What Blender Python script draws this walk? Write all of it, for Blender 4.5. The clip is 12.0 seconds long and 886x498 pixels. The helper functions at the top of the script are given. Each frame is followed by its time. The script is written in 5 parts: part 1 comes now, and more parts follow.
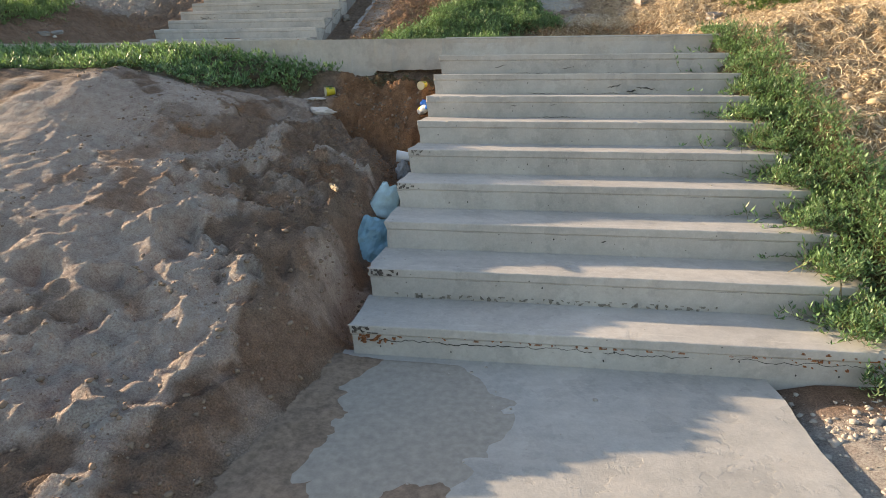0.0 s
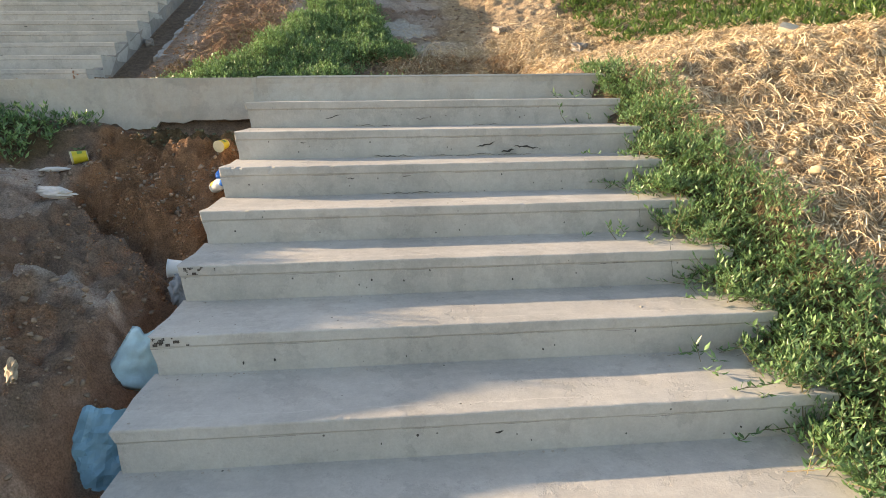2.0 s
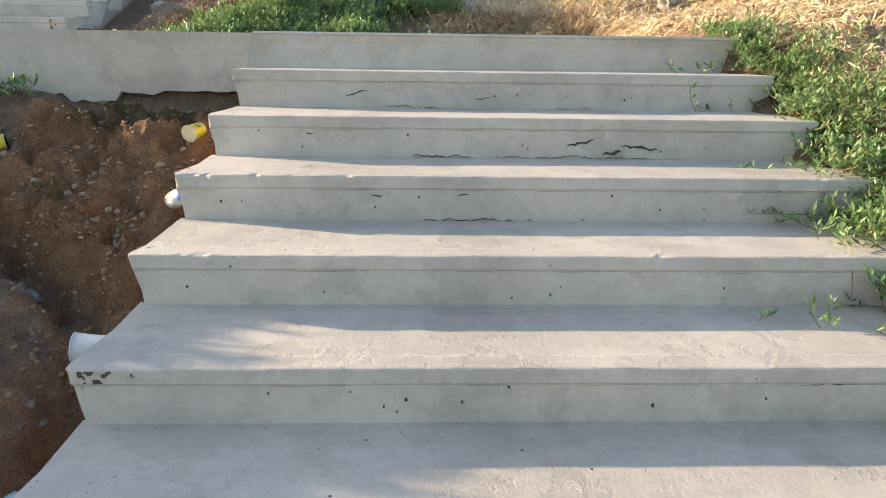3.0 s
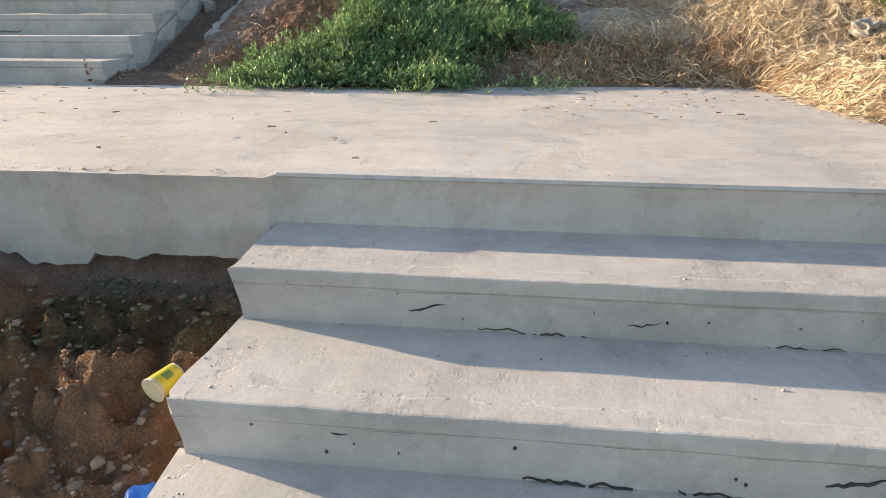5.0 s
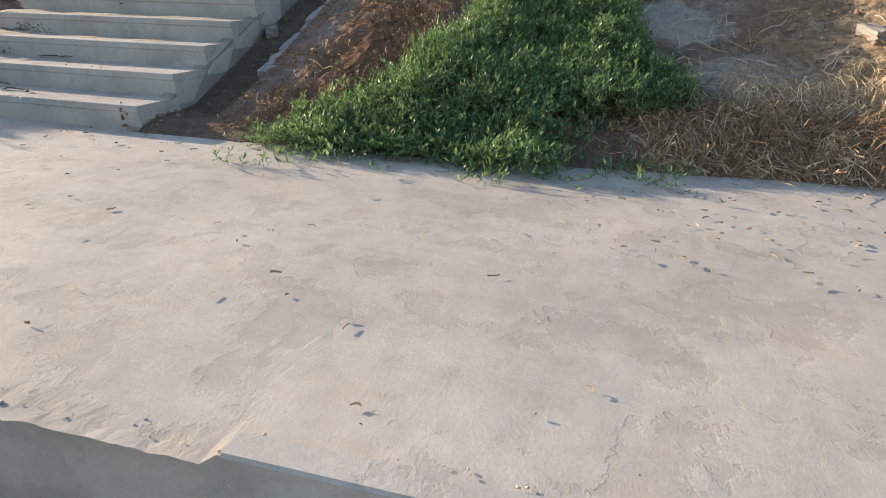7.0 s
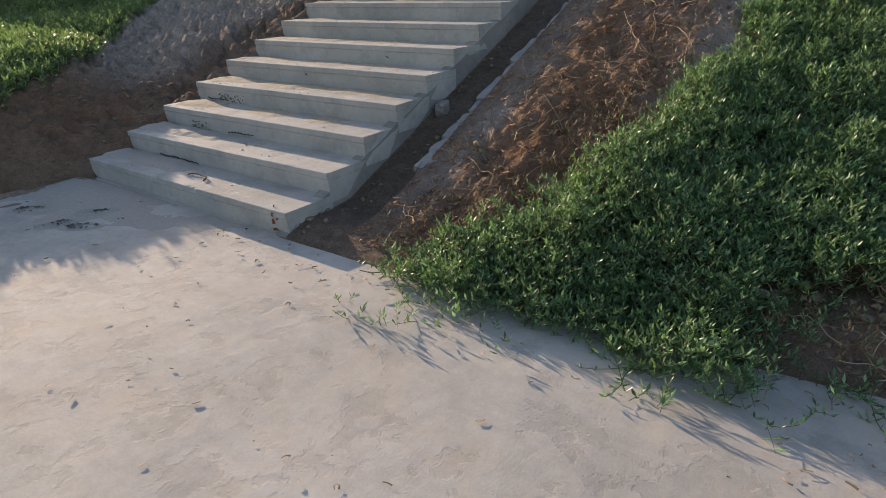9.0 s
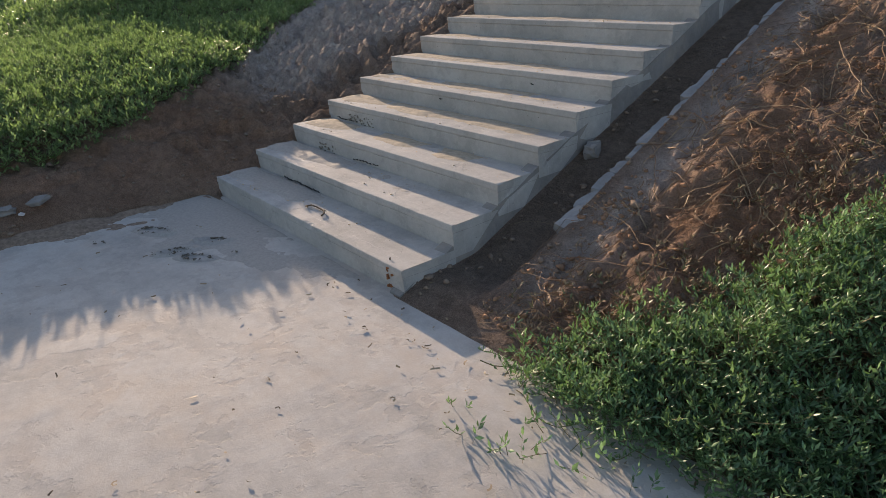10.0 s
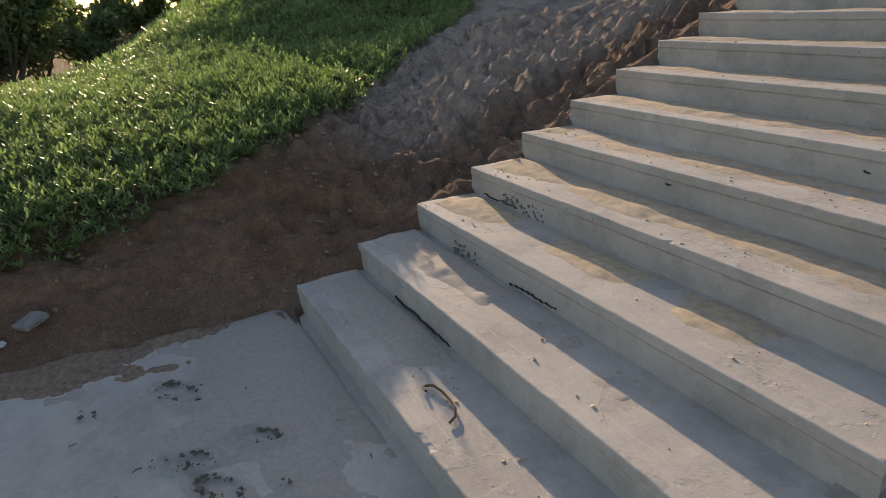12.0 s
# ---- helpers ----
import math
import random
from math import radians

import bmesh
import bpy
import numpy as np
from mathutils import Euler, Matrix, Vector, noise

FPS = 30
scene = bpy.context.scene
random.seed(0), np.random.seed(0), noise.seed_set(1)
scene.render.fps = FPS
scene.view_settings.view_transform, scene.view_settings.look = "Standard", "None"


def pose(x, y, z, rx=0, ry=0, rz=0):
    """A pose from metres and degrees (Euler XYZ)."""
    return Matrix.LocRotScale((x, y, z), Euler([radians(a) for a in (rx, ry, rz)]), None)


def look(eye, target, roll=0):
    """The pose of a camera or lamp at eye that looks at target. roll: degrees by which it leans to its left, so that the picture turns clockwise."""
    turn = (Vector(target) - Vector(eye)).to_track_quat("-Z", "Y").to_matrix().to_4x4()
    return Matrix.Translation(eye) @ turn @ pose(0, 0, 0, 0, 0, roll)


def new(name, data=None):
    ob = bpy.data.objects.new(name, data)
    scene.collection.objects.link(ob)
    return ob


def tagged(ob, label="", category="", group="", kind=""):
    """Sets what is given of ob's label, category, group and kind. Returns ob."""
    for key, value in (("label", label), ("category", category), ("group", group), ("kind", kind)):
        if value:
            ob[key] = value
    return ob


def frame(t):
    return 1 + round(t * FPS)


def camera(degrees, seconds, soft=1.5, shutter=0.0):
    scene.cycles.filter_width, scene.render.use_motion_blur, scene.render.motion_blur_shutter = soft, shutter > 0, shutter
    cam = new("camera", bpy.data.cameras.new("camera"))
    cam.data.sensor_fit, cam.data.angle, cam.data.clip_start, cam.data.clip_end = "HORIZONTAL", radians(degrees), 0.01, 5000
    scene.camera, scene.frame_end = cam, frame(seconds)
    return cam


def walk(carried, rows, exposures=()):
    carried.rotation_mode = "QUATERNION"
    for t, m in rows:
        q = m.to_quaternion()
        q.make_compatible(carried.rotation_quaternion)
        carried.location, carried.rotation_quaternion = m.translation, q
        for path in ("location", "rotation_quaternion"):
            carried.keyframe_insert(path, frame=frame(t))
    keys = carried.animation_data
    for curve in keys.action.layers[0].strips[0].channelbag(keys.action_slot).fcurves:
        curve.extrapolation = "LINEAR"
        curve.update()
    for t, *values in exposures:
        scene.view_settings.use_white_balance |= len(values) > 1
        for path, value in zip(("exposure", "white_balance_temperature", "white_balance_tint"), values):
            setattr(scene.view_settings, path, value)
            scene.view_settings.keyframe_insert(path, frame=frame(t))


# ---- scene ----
cam = camera(73.2, 12.0, soft=0.75)
PATH = [
    (0, (0.871, -2.947, 1.375), (0.594, -1.049, 0.808), -0.3),
    (0.5, (0.883, -2.723, 1.431), (0.676, -0.822, 0.845), -0.8),
    (1, (0.836, -2.323, 1.633), (0.808, -0.406, 1.064), -0.2),
    (1.5, (0.93, -1.927, 1.59), (1.031, 0.0, 1.067), -0.5),
    (2, (0.974, -1.347, 1.584), (1.129, 0.58, 1.075), -0.6),
    (2.5, (0.91, -0.688, 1.612), (1.007, 1.242, 1.094), 0.2),
    (2.7, (0.907, -0.43, 1.585), (0.987, 1.486, 1.018), 0.4),
    (4.3, (0.891, 0.96, 2.005), (0.822, 2.827, 1.292), 0.9),
    (4.5, (0.893, 1.064, 2.029), (0.791, 2.921, 1.293), 0.1),
    (5, (0.795, 1.347, 2.2), (0.579, 3.196, 1.469), -0.1),
    (5.5, (0.89, 1.619, 2.272), (0.639, 3.449, 1.507), -0.1),
    (6, (0.842, 1.843, 2.39), (0.518, 3.662, 1.623), -0.1),
    (6.5, (0.683, 2.103, 2.558), (0.274, 3.909, 1.802), 0.9),
    (6.7, (0.697, 2.205, 2.563), (0.277, 4.005, 1.799), 1.2),
    (8.3, (0.733, 3.135, 3.163), (-0.077, 4.766, 2.336), 0.0),
    (8.5, (0.721, 3.214, 3.188), (-0.117, 4.837, 2.375), -0.4),
    (9, (0.625, 3.411, 3.247), (-0.437, 4.895, 2.43), -1.6),
    (9.5, (0.348, 3.615, 3.426), (-0.826, 5.019, 2.619), -1.2),
    (10, (0.092, 3.929, 3.383), (-1.267, 5.152, 2.574), -1.3),
    (10.5, (-0.312, 4.199, 3.389), (-1.878, 5.171, 2.612), -1.0),
    (11, (-0.795, 4.444, 3.399), (-2.4, 5.357, 2.631), -0.9),
    (11.5, (-1.309, 4.792, 3.364), (-2.913, 5.711, 2.601), -1.1),
    (12, (-1.888, 5.079, 3.334), (-3.504, 5.987, 2.583), -2.1),
]
walk(cam, [(t, look(eye, target, roll)) for t, eye, target, roll in PATH],
     [(0.0, 1.16, 8150, 15), (0.5, 1.12, 8350, 15), (1.5, 1.17, 8450, 15), (2.5, 1.48, 8300, 14), (4.5, 1.33, 7650, 14), (5.0, 1.19, 7550, 15), (6.0, 1.03, 7400, 15), (6.7, 0.90, 7250, 15),
      (8.5, 0.64, 7300, 17), (9.0, 0.48, 7250, 17), (10.0, 0.46, 7250, 19), (10.5, 0.22, 7250, 24), (11.0, 0.32, 7450, 23), (12.0, 0.38, 8000, 19)])


# ---- light ----
SUN = Vector((-0.70, 0.175, 0.168)).normalized()     # towards the sun
world = bpy.data.worlds.new("world")
scene.world = world
world.use_nodes = True
wn = world.node_tree
sky = wn.nodes.new("ShaderNodeTexSky")
sky.sky_type = "NISHITA"
sky.sun_disc = False
sky.sun_elevation = math.asin(SUN.z)
sky.sun_rotation = math.atan2(SUN.x, SUN.y)
sky.air_density, sky.dust_density, sky.ozone_density = 1.0, 1.0, 2.0
wn.links.new(sky.outputs[0], wn.nodes["Background"].inputs[0])
wn.nodes["Background"].inputs[1].default_value = 0.15
sun_data = bpy.data.lights.new("sun", "SUN")
sun_data.energy, sun_data.angle, sun_data.color = 4.4, radians(0.55), (1.0, 0.85, 0.66)
sun = new("sun", sun_data)
sun.matrix_world = look(SUN * 60, (0, 0, 0))


# ---- materials ----
def material(name):
    m = bpy.data.materials.new(name)
    m.use_nodes = True
    return m, m.node_tree, m.node_tree.nodes["Principled BSDF"]


def node(nt, kind, **values):
    n = nt.nodes.new("ShaderNode" + kind)
    for key, value in values.items():
        n.inputs[key].default_value = value
    return n


def noise_of(nt, coords, scale, detail=6.0, rough=0.6):
    n = node(nt, "TexNoise", Scale=scale, Detail=detail, Roughness=rough)
    nt.links.new(coords, n.inputs["Vector"])
    return n.outputs["Fac"]


def ramp(nt, fac, *stops):
    n = nt.nodes.new("ShaderNodeValToRGB")
    els = n.color_ramp.elements
    while len(els) < len(stops):
        els.new(0.5)
    for e, (p, c) in zip(els, stops):
        e.position, e.color = p, (*c, 1) if len(c) == 3 else c
    nt.links.new(fac, n.inputs[0])
    return n.outputs[0]


def grey(v):
    return (v, v, v)


def mix(nt, fac, a, b, mode="MIX"):
    n = nt.nodes.new("ShaderNodeMix")
    n.data_type, n.blend_type = "RGBA", mode
    for sock, v in ((n.inputs[0], fac), (n.inputs[6], a), (n.inputs[7], b)):
        if isinstance(v, (int, float)):
            sock.default_value = v
        elif isinstance(v, tuple):
            sock.default_value = (*v, 1)
        else:
            nt.links.new(v, sock)
    return n.outputs[2]


def bump(nt, bsdf, height, strength=0.5, distance=0.01, after=None):
    n = node(nt, "Bump", Strength=strength, Distance=distance)
    nt.links.new(height, n.inputs["Height"])
    if after is not None:
        nt.links.new(after, n.inputs["Normal"])
    nt.links.new(n.outputs[0], bsdf.inputs["Normal"])
    return n.outputs[0]


def position(nt):
    return nt.nodes.new("ShaderNodeNewGeometry").outputs["Position"]


def concrete_material(name, base, seams=False, dusty=0.35, holes=1.0):
    m, nt, b = material(name)
    p = position(nt)
    big = noise_of(nt, p, 1.3, 4)
    mid = noise_of(nt, p, 7.0, 8, 0.65)
    fine = noise_of(nt, p, 90.0, 4, 0.7)
    c = ramp(nt, big, (0.3, tuple(v * 0.84 for v in base)), (0.7, tuple(v * 1.12 for v in base)))
    c = mix(nt, 0.30, c, ramp(nt, mid, (0.3, grey(0.36)), (0.7, grey(0.66))), "OVERLAY")
    c = mix(nt, 0.16, c, ramp(nt, fine, (0.35, grey(0.36)), (0.65, grey(0.64))), "OVERLAY")
    c = mix(nt, 0.12, c, ramp(nt, noise_of(nt, p, 28.0, 5, 0.75), (0.36, grey(0.36)), (0.64, grey(0.62))), "OVERLAY")
    # blotches left by water and the trowel
    stretch = node(nt, "Mapping")
    stretch.inputs["Scale"].default_value = (0.8, 3.0, 2.0)
    nt.links.new(p, stretch.inputs["Vector"])
    blot = noise_of(nt, stretch.outputs[0], 2.4, 7, 0.7)
    c = mix(nt, 0.35, c, ramp(nt, blot, (0.32, grey(0.38)), (0.5, grey(0.5)), (0.7, grey(0.58))), "OVERLAY")
    # dust blown over the surface
    dust = ramp(nt, noise_of(nt, p, 2.6, 7, 0.7), (0.48, grey(0)), (0.72, grey(1)))
    k = node(nt, "Math")
    k.operation = "MULTIPLY"
    k.inputs[1].default_value = dusty
    nt.links.new(dust, k.inputs[0])
    c = mix(nt, k.outputs[0], c, (0.50, 0.40, 0.31))
    # pinholes left by air bubbles
    v = node(nt, "TexVoronoi", Scale=16.0, Randomness=1.0)
    nt.links.new(p, v.inputs["Vector"])
    pits = ramp(nt, v.outputs["Distance"], (0.045, grey(1)), (0.09, grey(0)))
    sel = ramp(nt, noise_of(nt, p, 5.0, 2), (0.54, grey(0)), (0.60, grey(1)))
    pits = mix(nt, 1.0, pits, sel, "MULTIPLY")
    pits = mix(nt, 1.0, pits, grey(holes), "MULTIPLY")
    c = mix(nt, pits, c, (0.12, 0.11, 0.10))
    # thin cement skin that has come off in patches
    skin = ramp(nt, noise_of(nt, p, 3.4, 10, 0.66), (0.53, grey(0)), (0.56, grey(1)))
    c = mix(nt, 0.5, c, ramp(nt, skin, (0, grey(0.52)), (1, grey(0.42))), "OVERLAY")
    h = mix(nt, 0.5, mid, fine)
    h = mix(nt, 0.35, h, ramp(nt, skin, (0, grey(0.8)), (1, grey(0.1))))
    h = mix(nt, pits, h, grey(0.0))
    if seams:
        # thin line where the formwork boards met
        oc = nt.nodes.new("ShaderNodeTexCoord").outputs["Object"]
        sep = nt.nodes.new("ShaderNodeSeparateXYZ")
        nt.links.new(oc, sep.inputs[0])
        wob = node(nt, "Math")
        wob.operation = "MULTIPLY_ADD"
        nt.links.new(noise_of(nt, oc, 3.0, 4), wob.inputs[0])
        wob.inputs[1].default_value = 0.022
        nt.links.new(sep.outputs[2], wob.inputs[2])
        near = node(nt, "Math")
        near.operation = "COMPARE"
        nt.links.new(wob.outputs[0], near.inputs[0])
        near.inputs[1].default_value, near.inputs[2].default_value = -0.043, 0.0010
        part_line = ramp(nt, noise_of(nt, oc, 2.6, 4), (0.50, grey(0)), (0.56, grey(0.8)))
        line = mix(nt, 1.0, near.outputs[0], part_line, "MULTIPLY")
        c = mix(nt, line, c, (0.22, 0.20, 0.18))
        h = mix(nt, line, h, grey(0.1))
        # ragged line where the trowelled nosing ends on the tread
        back = node(nt, "Math")
        back.operation = "MULTIPLY_ADD"
        nt.links.new(noise_of(nt, oc, 9.0, 6, 0.7), back.inputs[0])
        back.inputs[1].default_value = 0.05
        nt.links.new(sep.outputs[1], back.inputs[2])
        at = node(nt, "Math")
        at.operation = "COMPARE"
        nt.links.new(back.outputs[0], at.inputs[0])
        at.inputs[1].default_value, at.inputs[2].default_value = 0.095, 0.0035
        some = ramp(nt, noise_of(nt, oc, 5.5, 4), (0.46, grey(0)), (0.52, grey(1)))
        ridge = mix(nt, 1.0, at.outputs[0], some, "MULTIPLY")
        c = mix(nt, mix(nt, 0.5, ridge, grey(0), "MIX"), c, (0.62, 0.59, 0.55))
        h = mix(nt, ridge, h, grey(1.0))
    nt.links.new(c, b.inputs["Base Color"])
    b.inputs["Roughness"].default_value = 0.85
    bump(nt, b, h, 0.55, 0.008)
    return m


# kerb colour darkened, with the stairs' shade put into its base
SHADED_KERB_CEMENT = concrete_material("shaded_kerb_cement", (0.34, 0.33, 0.32), dusty=0.35)
CONCRETE = concrete_material("concrete", (0.49, 0.468, 0.435), seams=True, dusty=0.15)
SLAB = concrete_material("landing_concrete", (0.53, 0.495, 0.45), dusty=0.5, holes=0.15)
PATHWAY = concrete_material("path_concrete", (0.46, 0.445, 0.415), dusty=0.2, holes=0.3)
# base lowered in place of missing shade; for the side wall and loose lumps
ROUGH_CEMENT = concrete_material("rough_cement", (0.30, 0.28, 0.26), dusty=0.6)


def soil_material():
    m, nt, b = material("soil")
    p = position(nt)
    n1, n2, n3 = noise_of(nt, p, 2.2, 6, 0.65), noise_of(nt, p, 16.0, 8, 0.7), noise_of(nt, p, 120.0, 4, 0.7)

    def layer(name):
        a = nt.nodes.new("ShaderNodeAttribute")
        a.attribute_name = name
        return a.outputs["Fac"]

    c = ramp(nt, n1, (0.3, (0.27, 0.185, 0.138)), (0.7, (0.38, 0.275, 0.212)))
    c = mix(nt, layer("sand"), c, ramp(nt, n1, (0.3, (0.56, 0.475, 0.42)), (0.7, (0.70, 0.60, 0.53))))
    c = mix(nt, layer("red"), c, ramp(nt, n1, (0.3, (0.30, 0.155, 0.085)), (0.7, (0.45, 0.255, 0.15))))
    c = mix(nt, layer("pale"), c, ramp(nt, n1, (0.3, (0.56, 0.53, 0.49)), (0.7, (0.68, 0.65, 0.60))))
    c = mix(nt, layer("straw"), c, ramp(nt, n2, (0.3, (0.42, 0.295, 0.18)), (0.7, (0.66, 0.50, 0.32))))
    c = mix(nt, layer("dark_soil"), c, ramp(nt, n2, (0.3, (0.07, 0.06, 0.03)), (0.7, (0.15, 0.12, 0.065))))
    c = mix(nt, 0.7, c, ramp(nt, n2, (0.3, grey(0.28)), (0.7, grey(0.70))), "OVERLAY")
    c = mix(nt, 0.7, c, ramp(nt, n3, (0.32, grey(0.24)), (0.68, grey(0.74))), "OVERLAY")
    nt.links.new(c, b.inputs["Base Color"])
    b.inputs["Roughness"].default_value = 0.95
    b.inputs["Specular IOR Level"].default_value = 0.2
    broad = bump(nt, b, noise_of(nt, p, 6.0, 5, 0.6), 0.7, 0.10)
    first = bump(nt, b, n2, 1.0, 0.075, broad)
    bump(nt, b, n3, 1.0, 0.012, first)
    return m


SOIL = soil_material()


def leaf_material(name, dark, light, shine=0.35, glow=0.34):
    m, nt, b = material(name)
    g = nt.nodes.new("ShaderNodeNewGeometry")
    c = ramp(nt, g.outputs["Random Per Island"], (0.0, dark), (0.75, light), (1.0, tuple(min(1, v * 1.5) for v in light)))
    c = mix(nt, 0.35, c, ramp(nt, noise_of(nt, g.outputs["Position"], 3.0, 3), (0.35, grey(0.35)), (0.65, grey(0.65))), "OVERLAY")
    nt.links.new(c, b.inputs["Base Color"])
    b.inputs["Roughness"].default_value = 0.36
    b.inputs["Specular IOR Level"].default_value = shine
    t = nt.nodes.new("ShaderNodeBsdfTranslucent")
    nt.links.new(mix(nt, 0.5, c, (0.20, 0.34, 0.06), "MIX"), t.inputs[0])
    blend = nt.nodes.new("ShaderNodeMixShader")
    blend.inputs[0].default_value = glow
    nt.links.new(b.outputs[0], blend.inputs[1])
    nt.links.new(t.outputs[0], blend.inputs[2])
    nt.links.new(blend.outputs[0], nt.nodes["Material Output"].inputs[0])
    return m


def dry_material(name, *cols):
    m, nt, b = material(name)
    g = nt.nodes.new("ShaderNodeNewGeometry")
    k = len(cols) - 1
    c = ramp(nt, g.outputs["Random Per Island"], *[(i / k, col) for i, col in enumerate(cols)])
    nt.links.new(c, b.inputs["Base Color"])
    b.inputs["Roughness"].default_value = 0.7
    return m


LEAF = leaf_material("creeper_leaf", (0.035, 0.100, 0.045), (0.24, 0.395, 0.185), 0.7, 0.38)
# leaf colour and translucency raised to paint in the bright haze over the bank
HAZY_BANK_LEAF = leaf_material("hazy_bank_leaf", (0.10, 0.17, 0.07), (0.26, 0.36, 0.16), 0.5, 0.55)
GRASS = leaf_material("slope_leaf", (0.045, 0.095, 0.030), (0.13, 0.21, 0.065), 0.4)
# paled leaf colour: distance haze is painted into the far crowns
HAZY_TREE_LEAF = leaf_material("hazy_tree_leaf", (0.13, 0.17, 0.09), (0.26, 0.31, 0.17), 0.3, 0.55)
BROWN_LEAF = dry_material("withered_leaf", (0.11, 0.065, 0.04), (0.24, 0.145, 0.08), (0.34, 0.25, 0.14), (0.16, 0.17, 0.07))
STEM = dry_material("green_stem", (0.10, 0.10, 0.04), (0.20, 0.15, 0.07))
STRAW = dry_material("straw", (0.28, 0.185, 0.10), (0.52, 0.39, 0.235), (0.70, 0.57, 0.385), (0.82, 0.71, 0.55))
BROWN_STEM = dry_material("dead_stem", (0.13, 0.075, 0.04), (0.30, 0.17, 0.085), (0.42, 0.30, 0.17))


def plain(name, colour, rough=0.6, vary=0.25, scale=25.0, translucent=0.0):
    m, nt, b = material(name)
    p = position(nt)
    n = noise_of(nt, p, scale, 5)
    c = ramp(nt, n, (0.3, tuple(v * (1 - vary) for v in colour)), (0.7, tuple(min(1, v * (1 + vary)) for v in colour)))
    nt.links.new(c, b.inputs["Base Color"])
    b.inputs["Roughness"].default_value = rough
    bump(nt, b, n, 0.3, 0.004)
    return m


# ---- helpers for meshes ----
def link(name, verts, faces, mat, parent=None, label="", smooth=False, origin=None):
    """faces: array n x 3 or n x 4, or a list of tuples."""
    me = bpy.data.meshes.new(name)
    v = np.asarray(verts, dtype=np.float32)
    if isinstance(faces, np.ndarray):
        k = faces.shape[1]
        me.vertices.add(len(v))
        me.vertices.foreach_set("co", v.ravel())
        me.loops.add(faces.size)
        me.loops.foreach_set("vertex_index", faces.ravel().astype(np.int32))
        me.polygons.add(len(faces))
        me.polygons.foreach_set("loop_start", np.arange(0, faces.size, k, dtype=np.int32))
        me.update(calc_edges=True)
    else:
        me.from_pydata([tuple(map(float, p)) for p in v], [], faces)
        me.update()
    if smooth:
        me.shade_smooth()
    me.materials.append(mat)
    ob = new(name, me)
    if parent is not None:
        ob.parent = parent
    if origin is not None:
        ob.location = origin
    if label:
        ob["label"] = label
    return ob


def part(name, bm, mat, parent=None, label="", smooth=False):
    me = bpy.data.meshes.new(name)
    bm.to_mesh(me)
    bm.free()
    if smooth:
        me.shade_smooth()
    me.materials.append(mat)
    ob = new(name, me)
    if parent is not None:
        ob.parent = parent
    if label:
        ob["label"] = label
    return ob


def thing(name, at=(0, 0, 0), turn=(0, 0, 0)):
    ob = new(name)
    ob.matrix_basis = pose(*at, *turn)
    return ob


# value noise on a seeded lattice
LATTICE = np.random.RandomState(7).rand(256, 256)


def vnoise(x, y, scale, shift=0.0):
    u, v = np.asarray(x) * scale + shift + 100.3, np.asarray(y) * scale + shift * 1.7 + 57.1
    i, j = np.floor(u).astype(int), np.floor(v).astype(int)
    a, b = u - i, v - j
    a, b = a * a * (3 - 2 * a), b * b * (3 - 2 * b)
    g = lambda p, q: LATTICE[p % 256, q % 256]
    return (g(i, j) * (1 - a) + g(i + 1, j) * a) * (1 - b) + (g(i, j + 1) * (1 - a) + g(i + 1, j + 1) * a) * b


def fbm(x, y, scale, octaves=4, shift=0.0):
    total, amp, norm = 0, 1.0, 0
    for k in range(octaves):
        total = total + amp * (vnoise(x, y, scale * 2 ** k, shift + 13.7 * k) - 0.5)
        norm += amp
        amp *= 0.55
    return total / norm


def step01(x, a, b):
    t = np.clip((np.asarray(x, dtype=float) - a) / (b - a), 0, 1)
    return t * t * (3 - 2 * t)


def lerp(a, b, w):
    return a + (b - a) * w


# ---- plan ----
RISE, GO, GO_UP = 0.17, 0.3905, 0.4035
WIDTH = 2.57                       # lower flight, from x = 0
FIRST = -0.29                      # nosing of the lowest step
EDGE = FIRST + 9 * GO              # front edge of the landing
LEVEL = 10 * RISE                  # landing
UP_X0, UP_X1, UP_Y = -5.05, -2.38, 5.83
UP_STEPS = 15


def rear_line(x):
    """Rear edge of the landing's free surface."""
    return 5.80 + 0.10 * np.clip(x + 0.5, 0, 4)


def flight_line(y):
    return RISE * (1 + (y - FIRST) / GO)


def upper_line(y):
    return LEVEL + RISE * (1 + (y - UP_Y) / GO_UP)


def gully_line(y):
    """Where the gully runs between the heap and the mound by the steps."""
    return -0.13 - 0.87 * step01(y, 1.55, 2.45) - 0.05 * np.sin(9 * y)


PITS = np.random.RandomState(3)
PIT_ROWS = [(PITS.uniform(-2.4, -0.35), PITS.uniform(-1.6, 1.3), PITS.uniform(0.045, 0.10), PITS.uniform(0.8, 1.6), PITS.uniform(0, 3.1), PITS.uniform(0.04, 0.09)) for _ in range(46)]
BANK_PITS = [(PITS.uniform(-8.6, -5.15), PITS.uniform(6.9, 10.8), PITS.uniform(0.065, 0.12), PITS.uniform(0.9, 2.0), PITS.uniform(-0.5, 0.6), PITS.uniform(0.04, 0.07)) for _ in range(160)]


